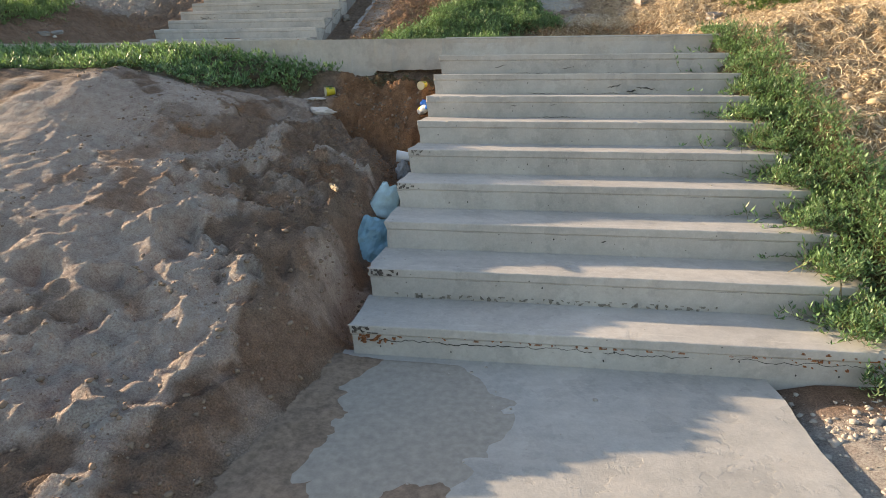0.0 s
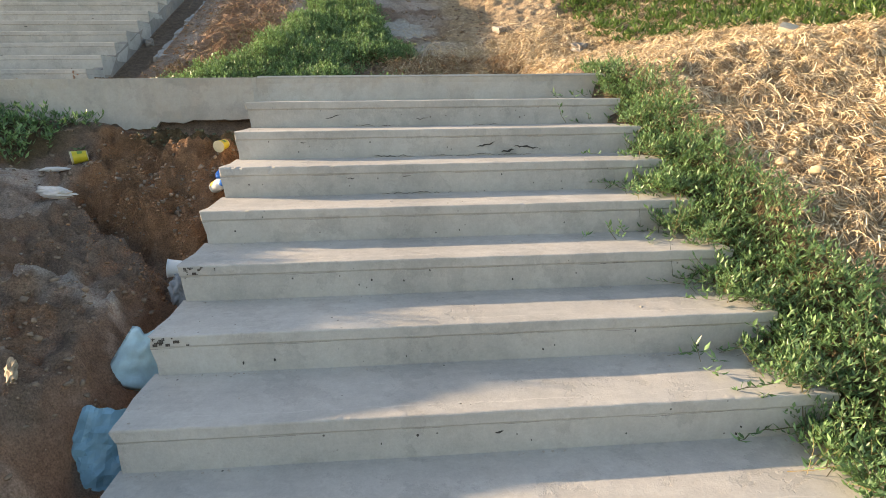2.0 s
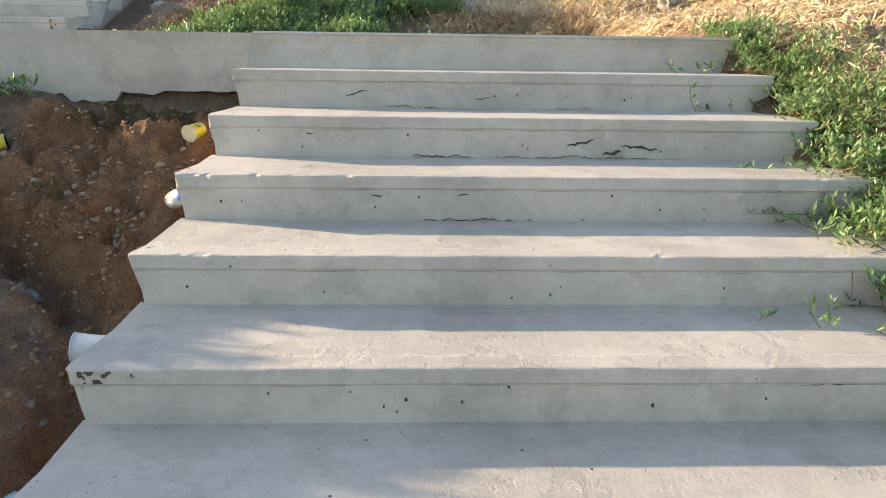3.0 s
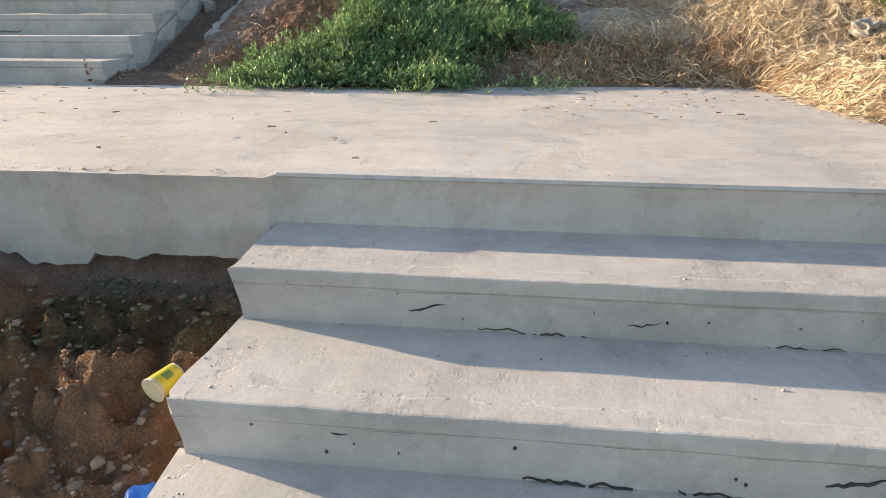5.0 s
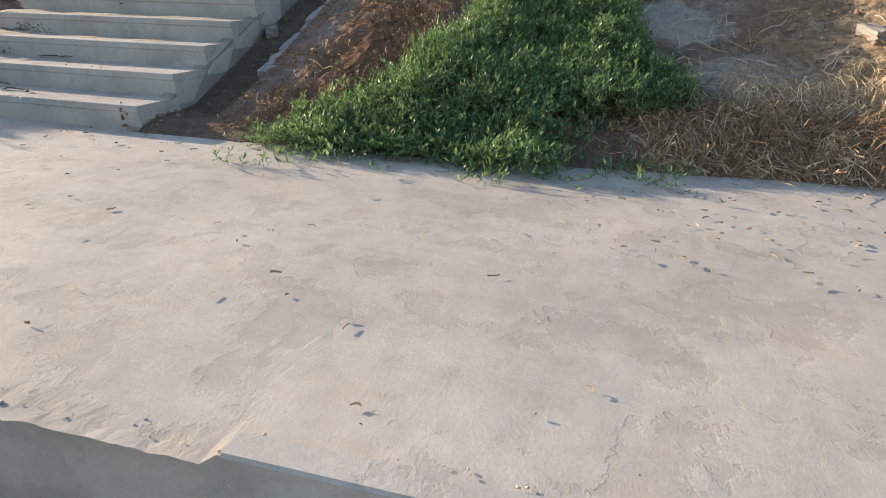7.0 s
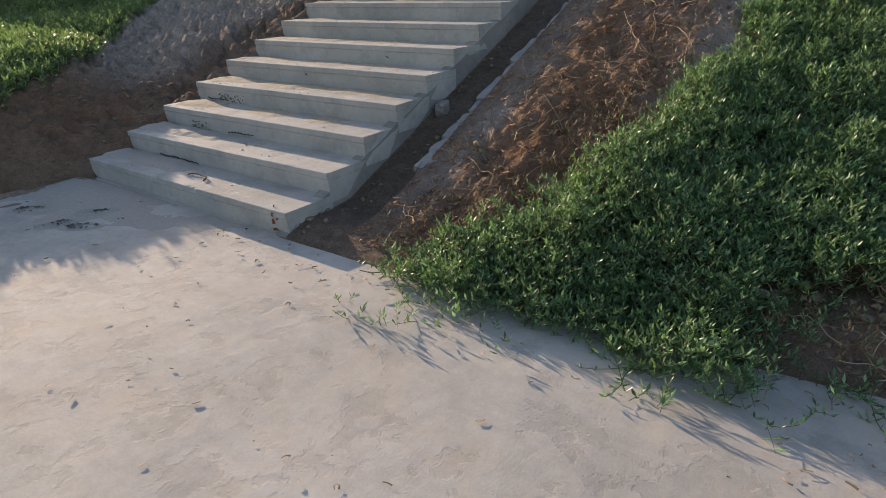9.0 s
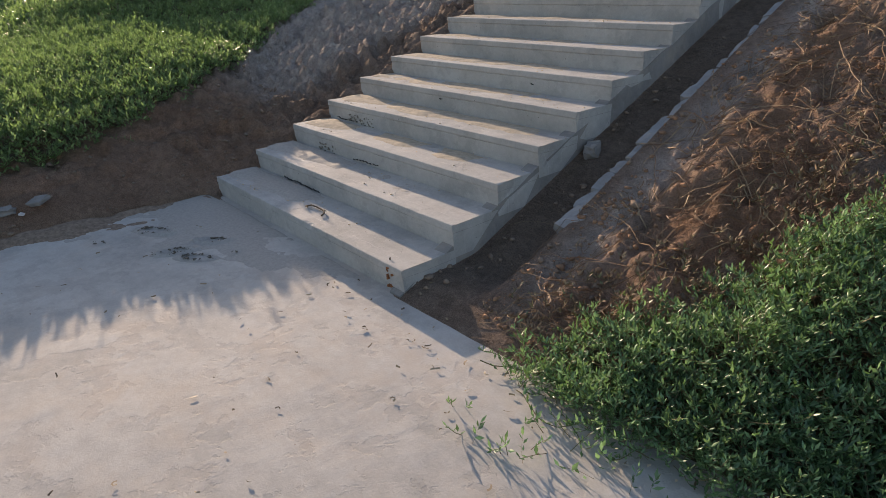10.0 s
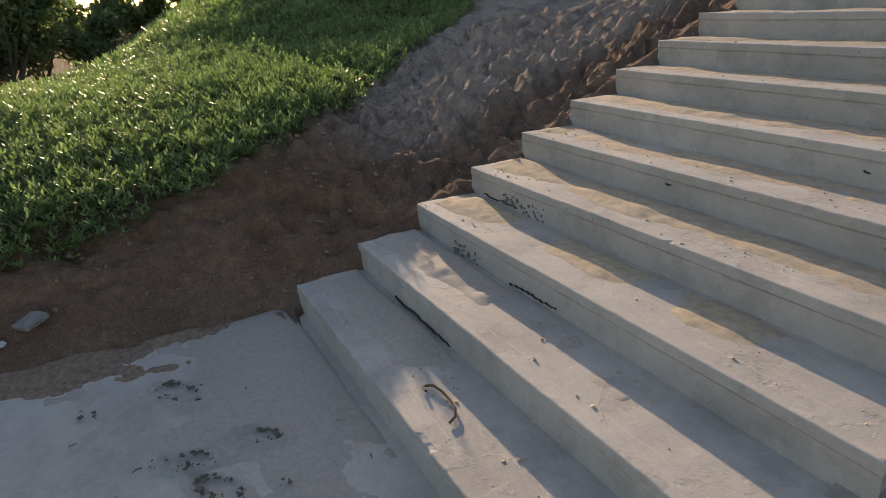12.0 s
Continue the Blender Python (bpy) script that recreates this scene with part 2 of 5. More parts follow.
def base_ground(x, y):
    """The ground's height without its small relief."""
    # left of the lower flight: heap of dug-out soil, steep towards the steps
    crest = np.minimum(0.79 + 0.25 * y - 0.10 * (1 - step01(y, -0.9, 0.3)) + 0.20 * step01(y, 0.8, 1.5), 1.43) + 0.16 * step01(y, 2.3, 3.0)
    crest = np.maximum(crest, 0.25)
    shoulder = np.maximum(0.50 + 0.18 * y - 0.08 * (1 - step01(y, -1.0, 0.0)), 0.08)
    heap = lerp(shoulder, crest, np.clip((-x - 0.35) / 2.15, 0, 1))
    ditch = np.maximum(flight_line(y) - 0.36, -0.03 + 0.0 * x)
    toe = step01(y, -0.5, 0.3)
    left_low = lerp(ditch, heap, step01(-x, lerp(-0.10, 0.10, toe), lerp(0.44, 0.34, toe)))
    # upper end: reddish mound by the steps, cut off from the heap by a winding gully
    gx = gully_line(y)
    mound = flight_line(y) - 0.22 - 0.10 * step01(x, -0.12, 0.0)
    left_low = lerp(left_low, lerp(heap, mound, step01(x, gx - 0.10, gx + 0.10)), step01(y, 1.35, 1.75))
    left_low = left_low - 0.17 * np.exp(-((x - gx) / 0.13) ** 2) * step01(y, 1.0, 1.7) * (1 - step01(y, 2.2, 2.5))
    by_wall = lerp(1.40 + 0 * x, 1.29 + 0 * x, step01(x, -1.15, -0.75))
    left_low = lerp(left_low, by_wall + 0.16 * step01(-x, 1.2, 2.4), step01(y, 2.55, 3.1))
    # right of the lower flight: embankment
    right_low = np.maximum(flight_line(y) - 0.10 + 0.13 * step01(x, 2.55, 2.85), 0.0) * step01(y, -0.36, 0.1) + 0.17 * np.clip(x - 2.6, 0, 3) * step01(y, 0.0, 1.2)
    right_mid = 1.70 + 0.035 * (y - 3.2) + (0.12 + 0.045 * np.clip(y - 3.2, 0, 3)) * np.clip(x - 2.55, 0, 4)
    right = lerp(right_low, right_mid, step01(y, 2.9, 3.5))
    right = right + 0.36 * np.maximum(y - 6.1, 0)
    # behind the landing: hillside beside the upper flight
    back_y = rear_line(x)
    back = LEVEL + 0.42 * np.maximum(y - back_y, -0.4) - 0.05 * step01(x, 0.0, 3.0) * np.maximum(y - back_y, 0)
    gutter = step01(x, UP_X1 - 0.05, UP_X1) * (1 - step01(x, -2.00, -1.88)) * step01(y, 5.9, 6.5)
    back = back - 0.19 * gutter - 0.035 * step01(x, -2.3, -1.9) * (1 - step01(x, -1.7, -1.2)) * step01(y, 6.0, 6.6)
    # left of the landing: planted bank
    out = np.maximum(UP_X0 - 0.02 - x, 0)
    bank = LEVEL + 0.83 * (1 - np.exp(-out / 1.2)) + 0.13 * np.clip(y - 5.4, 0, 30) + 0.21 * np.clip(y - 4.4, 0, 20) * step01(out, 4, 10) - 0.08 * np.maximum(out - 4.5, 0) * (1 - step01(y, 4, 9))
    near = np.exp(-out / (0.45 + 2.4 * step01(y, 6.5, 7.6))) * step01(y, 5.4, 6.4)
    bank = lerp(bank, upper_line(y) - 0.12 - 0.07 * np.minimum(out, 3) * step01(y, 6.8, 7.8), near)
    # join the parts
    low = np.where(x < 1.2, left_low, right)
    walkway = step01(x, -0.25, 0.35) * (1 - step01(x, 1.95, 2.25)) * (1 - step01(y, -0.30, -0.20))
    low = lerp(low, -0.06 + 0 * x, walkway)
    high = lerp(bank, back, step01(x, UP_X0 - 0.02, UP_X0 + 0.3))
    high = lerp(high, right, step01(x, 1.9, 2.9))
    z = lerp(low, high, step01(y, 3.18, 3.6))
    # bank goes on down the slope outside the landing
    z = np.where(x < -5.4, lerp(left_low, bank, step01(y, 1.2, 4.0)), z)
    # hollow under the concrete
    under = step01(x, UP_X0 - 0.1, UP_X0 + 0.02) * (1 - step01(x, 2.50, 2.56)) * step01(y, 3.20, 3.30) * (1 - step01(y - rear_line(x), -0.06, 0.0))
    z = lerp(z, LEVEL - 0.24 + 0 * x, under)
    flight = step01(x, 0.02, 0.10) * (1 - step01(x, 2.40, 2.52)) * step01(y, -0.30, -0.15) * (1 - step01(y, 3.2, 3.3))
    z = lerp(z, np.minimum(flight_line(y) - 0.42, LEVEL - 0.3), flight)
    upper = step01(x, UP_X0 - 0.02, UP_X0 + 0.14) * (1 - step01(x, UP_X1 - 0.12, UP_X1 - 0.03)) * step01(y, 5.8, 5.95)
    z = lerp(z, upper_line(y) - 0.45, upper)
    # the hill levels out at the top and the far land lies lower
    top = 1.7 + 0.17 * UP_STEPS
    z = np.where(z > top, top + 0.15 * (z - top) / (1 + 0.15 * (z - top)), z)
    z = z - 0.02 * np.maximum(np.abs(x + 1) - 14, 0) * (1 - step01(np.abs(x + 1), 120, 200)) * 1.0
    return np.maximum(z, -3.0)


def crust(x, y):
    """Plates of pale dried crust on the heap, ending in small scarps."""
    n1 = fbm(x, y, 1.3, 4, 81)
    c = fbm(x + 0.12 * fbm(x, y, 7, 3, 2), y, 1.9, 5, 45) + 0.17 - 0.5 * (step01(y + 1.5 * n1, 0.8, 1.7) * 0.5 + step01(x - 0.7 * n1 + 0.55 * step01(y, -0.4, 0.5), -0.45, -0.22) * 0.8)
    return step01(c, -0.05, 0.0) * (x < 0.1)


def relief(x, y):
    x, y = np.broadcast_arrays(np.atleast_1d(np.asarray(x, dtype=float)), np.atleast_1d(np.asarray(y, dtype=float)))
    r = np.zeros(x.shape)
    heap = (1 - step01(x, -0.35, 0.1)) * (1 - step01(y, 2.9, 3.2)) * step01(y, -3.5, -1.0)
    wx, wy = x + 0.10 * fbm(x, y, 3, 3, 2), y + 0.10 * fbm(x, y, 3, 3, 6)
    lumps = 0.5 - np.abs(fbm(wx, wy, 2.6, 4, 9)) * 3
    calm = 1 - 0.6 * step01(-x, 1.3, 1.9)
    r = r + heap * calm * (-0.045 + 0.07 * fbm(x, y, 1.3, 4, 3) + 0.06 * lumps + 0.05 * (0.3 - np.abs(fbm(wx, wy, 6.5, 3, 19)) * 2.2) + 0.035 * fbm(x, y, 18, 3, 5) + 0.028 * crust(x, y) + 0.022 * step01(fbm(wx, wy, 4.5, 4, 63), 0.0, 0.04))
    r = r + heap * step01(y, 1.3, 1.9) * step01(x, -1.1, -0.8) * 0.15 * (0.3 - np.abs(fbm(wx, wy, 8, 3, 77)) * 2.2)
    crumbly = heap * step01(x, -1.5, -0.8) * (0.3 + 0.7 * step01(y, 0.0, 0.8))
    r = r + crumbly * (0.11 * (0.25 - np.abs(fbm(wx, wy, 6, 3, 37)) * 2.6) + 0.06 * (0.25 - np.abs(fbm(wx, wy, 13, 2, 47)) * 2.4))
    for rows, zone, lip in ((PIT_ROWS, heap * calm, 0.25), (BANK_PITS, step01(-x, 5.12, 5.5), 0.6)):
        for px, py, rad, stretch, turn, depth in rows:
            reach = 3.2 * rad * max(stretch, 1)
            at = (np.abs(wx - px) < reach) & (np.abs(wy - py) < reach)
            if not at.any():
                continue
            dx, dy = wx[at] - px, wy[at] - py
            u = (dx * math.cos(turn) + dy * math.sin(turn)) / (rad * stretch)
            v = (-dx * math.sin(turn) + dy * math.cos(turn)) / rad
            q = u * u + v * v
            r[at] += zone[at] * depth * (lip * np.exp(-(np.sqrt(q + 1e-9) - 1.5) ** 2 * 4) - np.exp(-q * q))
    # scalloped footholds trodden into the bank beside the upper flight
    trod = step01(-x, 5.10, 5.35) * step01(y + 0.3 * fbm(x, y, 2, 2, 8), 6.7, 7.1) * (1 - step01(-x - 0.95 * (y - 6.2), 6.5, 7.3))
    level = 0.30 * y - 0.25 * (x + 5)
    u = level / 0.11 + 3.0 * vnoise(x, y, 4.2, 3) + 1.2 * vnoise(x, y, 9, 17)
    saw = u - np.floor(u)
    r = r + trod * 0.12 * (step01(saw, 0.62, 1.0) - saw + 0.25)
    slope = np.where((x > 2.5) | (y > 5.9), 1.0, 0.0) * step01(np.maximum(x - 2.5, y - 5.9), 0, 0.3)
    slope = slope * (1 - (x < UP_X1) * (x > UP_X0) * 1.0)
    slope = slope * step01(np.abs(x + 2.1), 0.22, 0.55)
    r = r + slope * (0.12 * fbm(x, y, 1.8, 4, 21) + 0.11 * (0.3 - np.abs(fbm(wx, wy, 5, 3, 11)) * 2.2) + 0.05 * fbm(x, y, 14, 3, 2))
    bank = step01(-x, -UP_X0 + 0.05, -UP_X0 + 0.5)
    r = r + bank * (0.14 * fbm(x, y, 1.2, 4, 31) + (0.15 - 0.09 * trod) * (0.25 - np.abs(fbm(wx, wy, 5, 3, 15)) * 2.2) + 0.09 * fbm(x, y, 13, 3, 12))
    return r


def ground_height(x, y):
    return base_ground(x, y) + relief(x, y)


def surface(x, y):
    """Top of the ground or of the concrete lying on it."""
    g = ground_height(x, y)
    i = np.clip(np.floor((y - FIRST) / GO) + 1, 1, 10)
    on = (x > 0) & (x < WIDTH) & (y > FIRST) & (y < EDGE)
    g = np.where(on, np.maximum(g, i * RISE), g)
    k = np.clip(np.floor((y - UP_Y - 0.045) / GO_UP) + 1, 1, UP_STEPS)
    up = (x > UP_X0) & (x < UP_X1) & (y > UP_Y + 0.045)
    g = np.where(up, np.maximum(g, LEVEL + k * RISE), g)
    slab = (y >= EDGE) & (y < rear_line(x)) & (x > UP_X0) & (x < 2.585)
    return np.where(slab, np.maximum(g, LEVEL), g)


def spread(*runs):
    """Grid lines: (start, end, spacing) runs, with growing spacing outside."""
    pts = []
    for a, b, s in runs:
        pts += list(np.arange(a, b - 1e-6, s))
    pts.append(runs[-1][1])
    lo, hi, s = pts[0], pts[-1], 0.08
    out_lo, out_hi = [], []
    while hi < 900:
        s *= 1.22
        lo, hi = lo - s, hi + s
        out_lo.append(lo), out_hi.append(hi)
    return np.array(out_lo[::-1] + pts + out_hi)


def grass_mask(x, y):
    """Where the creeping plants and the bank's grass cover the ground."""
    n = fbm(x, y, 2.2, 4, 41)
    # strip along the lower flight
    inner = 2.38 + 0.14 * step01(y, 1.2, 3.0) + 0.35 * n
    outer = 2.80 + 0.28 * (1 - step01(y, -0.2, 1.4)) - 0.08 * step01(y, 2.2, 3.2) + 0.4 * n
    strip = step01(x, inner - 0.08, inner + 0.06) * (1 - step01(x, outer - 0.1, outer + 0.12)) * step01(y, -0.50, -0.25) * (1 - step01(y, 3.3, 3.7))
    # patch on the hillside
    left = -1.48 + 1.02 * step01(y, 5.75, 7.2) + 0.17 * np.maximum(y - 7.2, 0) + 0.5 * n
    right = 0.55 + 0.75 * step01(y, 6.2, 6.7) - 0.36 * np.maximum(y - 6.7, 0) + 0.5 * n
    patch = step01(x, left - 0.1, left + 0.1) * (1 - 0.75 * (1 - step01(x - left, 0.0, 0.45)) * (1 - step01(y, 6.2, 6.8))) * (1 - step01(x, right - 0.12, right + 0.12)) * step01(y, 5.55 + 0.5 * n + 0.10 * np.clip(x, 0, 2), 5.72 + 0.5 * n + 0.10 * np.clip(x, 0, 2)) * (1 - step01(y, 11, 12))
    # bank left of the landing
    rim = 5.50 + 0.40 * np.clip(y - 4.3, 0, 1.9) + 0.95 * np.maximum(y - 6.2, 0) + 0.6 * n
    bank = step01(-x, rim - 0.1, rim + 0.25) * step01(y, 0.5, 2.0) * (1 - step01(y, 16, 20))
    # along the landing's wall
    edge = 1.75 + 0.75 * step01(x, -2.4, -1.2)
    wall = step01(-x, 1.05 + 0.6 * n, 1.4 + 0.6 * n) * step01(y, edge + 0.5 * n, edge + 0.25 + 0.5 * n) * (1 - step01(y, 3.08, 3.16))
    # slope beyond the straw
    far = step01(y + 1.8 * (x - 4.4), 4.7 + 0.8 * n, 5.1 + 0.8 * n) * step01(x, 3.4 + 0.4 * n, 3.8 + 0.4 * n)
    return strip, patch, bank, wall, far


def straw_mask(x, y):
    n = fbm(x, y, 1.7, 4, 61)
    s = step01(x, 2.72 + 0.3 * n, 2.90 + 0.3 * n) * step01(y, -0.6, 0.2)
    s = np.maximum(s, step01(x, 2.45, 2.6) * step01(y, 4.3, 4.8) + 0)
    b = step01(x, 0.75 + 0.3 * n, 1.1 + 0.3 * n) * step01(y - rear_line(x), -0.04, 0.03) * (1 - step01(y - rear_line(x), 0.4 + 0.5 * n, 0.6 + 0.5 * n))
    t = step01(x, 1.3 + n, 2.0 + n) * step01(y, 5.9, 6.2)
    return np.clip(np.maximum(np.maximum(s, b), t), 0, 1)


def pale_mask(x, y):
    n = fbm(x, y, 2.4, 4, 71)
    r = np.sqrt(((x - 1.75) / 0.62) ** 2 + ((y - 7.0) / 0.5) ** 2)
    r2 = np.sqrt(((x - 1.15) / 0.5) ** 2 + ((y - 7.9) / 0.35) ** 2)
    return np.maximum(1 - step01(r + 1.6 * n, 0.7, 1.0), 1 - step01(r2 + 1.6 * n, 0.7, 1.0))


def build_ground():
    xs = spread((-9, -7.8, 0.07), (-7.8, -5.0, 0.035), (-5.0, -2.6, 0.08), (-2.6, 0.2, 0.02), (0.2, 2.4, 0.10), (2.4, 4.6, 0.05), (4.6, 7, 0.08))
    ys = spread((-2.4, -1.6, 0.06), (-1.6, 3.2, 0.02), (3.2, 5.7, 0.08), (5.7, 9.5, 0.032), (9.5, 14, 0.12))
    X, Y = np.meshgrid(xs, ys)
    Z = ground_height(X, Y)
    n = len(xs)
    i, j = np.meshgrid(np.arange(n - 1), np.arange(len(ys) - 1))
    a = (j * n + i).ravel()
    faces = np.stack([a, a + 1, a + n + 1, a + n], 1)
    ob = link("ground", np.stack([X.ravel(), Y.ravel(), Z.ravel()], 1), faces, SOIL, smooth=True)
    strip, patch, bank, wall, far = grass_mask(X, Y)
    heap = (1 - step01(X, -0.1, 0.3)) * (1 - step01(Y, 2.9, 3.2))
    n1 = fbm(X, Y, 1.3, 4, 81)
    sand = 0.92 * heap * crust(X, Y)
    sand = np.maximum(sand, 0.45 * heap * step01(fbm(X, Y, 2.0, 5, 87), 0.06, 0.14) * (1 - step01(Y, 2.2, 2.6)))
    # trodden sand on the bank, weighted lighter to paint in grazing sunlight
    sand = np.maximum(sand, step01(-X, 5.6, 6.2) * step01(Y, 6.4, 7.2) * (1 - bank) * 0.8)
    sand = np.maximum(sand, 0.85 * step01(Y, 5.9, 6.6) * step01(X, -1.9, -1.6) * np.maximum(step01(fbm(X, Y, 1.5, 3, 17), -0.05, 0.12), 1 - step01(X + 0.4 * n1, -1.6, -1.3)))
    red = heap * step01(Y, 1.4, 1.8) * step01(X, gully_line(Y) - 0.05, gully_line(Y) + 0.1)
    red = np.maximum(red, 0.6 * heap * step01(fbm(X, Y, 2.3, 4, 29), 0.15, 0.24))
    red = np.maximum(red, 0.7 * step01(Y, 5.9, 6.2) * step01(X, -1.7, -1.4) * (1 - step01(X, -0.8, -0.3)))
    red = np.maximum(red, 0.35 * step01(-X, 5.0, 5.2) * (1 - step01(Y, 6.5, 7.5)))
    red = np.maximum(red, step01(X, 1.9, 2.3) * (1 - step01(Y, -0.1, 0.3)) * 0.5)
    # the last layer darkens soil under plants, below the landing's edge and in the gutter
    for name, values in (("sand", sand), ("red", red), ("pale", np.maximum(pale_mask(X, Y), 0.75 * (X > 1.9) * (1 - step01(X, 2.5, 3.0)) * (1 - step01(Y, -0.7, -0.4)))), ("straw", straw_mask(X, Y) * 0.8), ("dark_soil", np.clip(strip + patch + bank + wall + far + 0.9 * heap * step01(Y - 0.25 * n1, 2.62, 2.80) * step01(X + 0.4 * n1, -0.85, -0.6) + 0.25 * (X > UP_X1) * (1 - step01(X, -2.1, -1.95)) * step01(Y, 5.8, 6.0), 0, 1) * 0.85)):
        att = ob.data.attributes.new(name, "FLOAT", "POINT")
        att.data.foreach_set("value", np.clip(values, 0, 1).ravel().astype(np.float32))
    tagged(ob, "bare sandy brown soil of a trampled hillside", "ground", kind="structure")


build_ground()


# ---- concrete ----
def step_mesh(width, go, seed, rough=1.0, base=0.05, skew=0.0, left_in=0.028):
    """One cast step: lip at the nosing, riser set back below it, worn edges. Origin: left end of the nosing."""
    rs = np.random.RandomState(seed)
    nx = max(int(width / 0.022), 8)
    xs = np.linspace(0, width, nx + 1)
    prof = [(0.014, -RISE - base), (0.012, -RISE + 0.004), (0.009, -0.12), (0.007, -0.052), (0.000, -0.043), (0.000, -0.007), (0.002, -0.002), (0.007, 0.0),
            (0.03, 0.0), (0.10, 0.0), (0.22, 0.0), (go + 0.03, 0.001), (go + 0.03, -RISE - base)]
    k = len(prof)
    verts = np.zeros((nx + 1, k, 3))
    wob = fbm(xs, xs * 0 + seed, 1.5, 3, seed) * 0.008 * rough
    small = fbm(xs, xs * 0 + seed, 14, 3, seed + 5) * 0.008 * rough
    chip = np.clip(fbm(xs, xs * 0 + seed * 3.1, 9, 3, seed + 9) - 0.18, 0, 1) * 0.10 * rough * (fbm(xs, xs * 0 + seed * 1.7, 1.4, 2, seed + 2) > 0.06)
    for p, (dy, dz) in enumerate(prof):
        verts[:, p, 0] = xs
        verts[:, p, 1] = dy + wob + skew * xs
        verts[:, p, 2] = dz
        if 3 <= p <= 8:
            verts[:, p, 1] += small * (0.6 if p in (5, 6, 7) else 0.2)
            verts[:, p, 2] += small * 0.5 * (p in (6, 7))
        if 5 <= p <= 7:
            verts[:, p, 1] += chip * 0.6
            verts[:, p, 2] -= chip * 0.5
        if p in (9, 10):
            verts[:, p, 2] += fbm(xs, xs * 0 + p, 3, 4, seed + p) * 0.008 * rough
    # broken ends: lower corners set in
    depth = np.array([-dz for _, dz in prof])
    for e, sgn in ((0, 1), (nx, -1)):
        ragged = rs.uniform(-0.008, 0.010, k) * rough
        verts[e, :, 0] += sgn * (np.clip(depth, 0, 0.2) * left_in / 0.17 + ragged + 0.004)
    faces = []
    for i in range(nx):
        for p in range(k - 1):
            a, b = i * k + p, i * k + p + 1
            faces.append((a, a + k, b + k, b))
        faces.append((i * k + k - 1, (i + 1) * k + k - 1, (i + 1) * k, i * k))
    faces.append(tuple(range(k - 1, -1, -1))[::-1])
    faces.append(tuple(nx * k + p for p in range(k))[::-1])
    return verts.reshape(-1, 3), faces


def build_flights():
    low = tagged(thing("staircase", (0, FIRST, 0)), "wide grey cast-concrete steps rising to a landing", "staircase", "flights of steps")
    for i in range(1, 10):
        v, f = step_mesh(WIDTH, GO, 10 + i)
        link("step", v, f, CONCRETE, low, origin=(0, (i - 1) * GO, i * RISE))
    up = tagged(thing("staircase", (UP_X0, UP_Y, LEVEL)), "grey concrete steps with dusty treads climbing the hill", "staircase", "flights of steps")
    for i in range(1, UP_STEPS + 1):
        v, f = step_mesh(UP_X1 - UP_X0, GO_UP, 40 + i, skew=-0.015, left_in=0.0)
        link("step", v, f, CONCRETE, up, origin=(0, (i - 1) * GO_UP + 0.04, i * RISE))
    # sloping side of the upper flight, in the darkened cement
    n = 60
    vs, fs = [], []
    for i in range(n + 1):
        y = -0.02 + i / n * (UP_STEPS * GO_UP)
        z = RISE * y / GO_UP
        w = 0.006 * math.sin(i * 1.7) + 0.006 * math.sin(i * 0.6)
        vs += [(0, y, z - 0.30), (0.0, y, z + 0.02 + w), (-0.10, y, z + 0.02 + w), (-0.10, y, z - 0.30)]
    for i in range(n):
        for p in range(4):
            a, b = i * 4 + p, i * 4 + (p + 1) % 4
            fs.append((a, b, b + 4, a + 4))
    fs += [(3, 2, 1, 0), (n * 4, n * 4 + 1, n * 4 + 2, n * 4 + 3)]
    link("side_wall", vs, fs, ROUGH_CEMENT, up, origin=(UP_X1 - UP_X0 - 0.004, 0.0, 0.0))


build_flights()


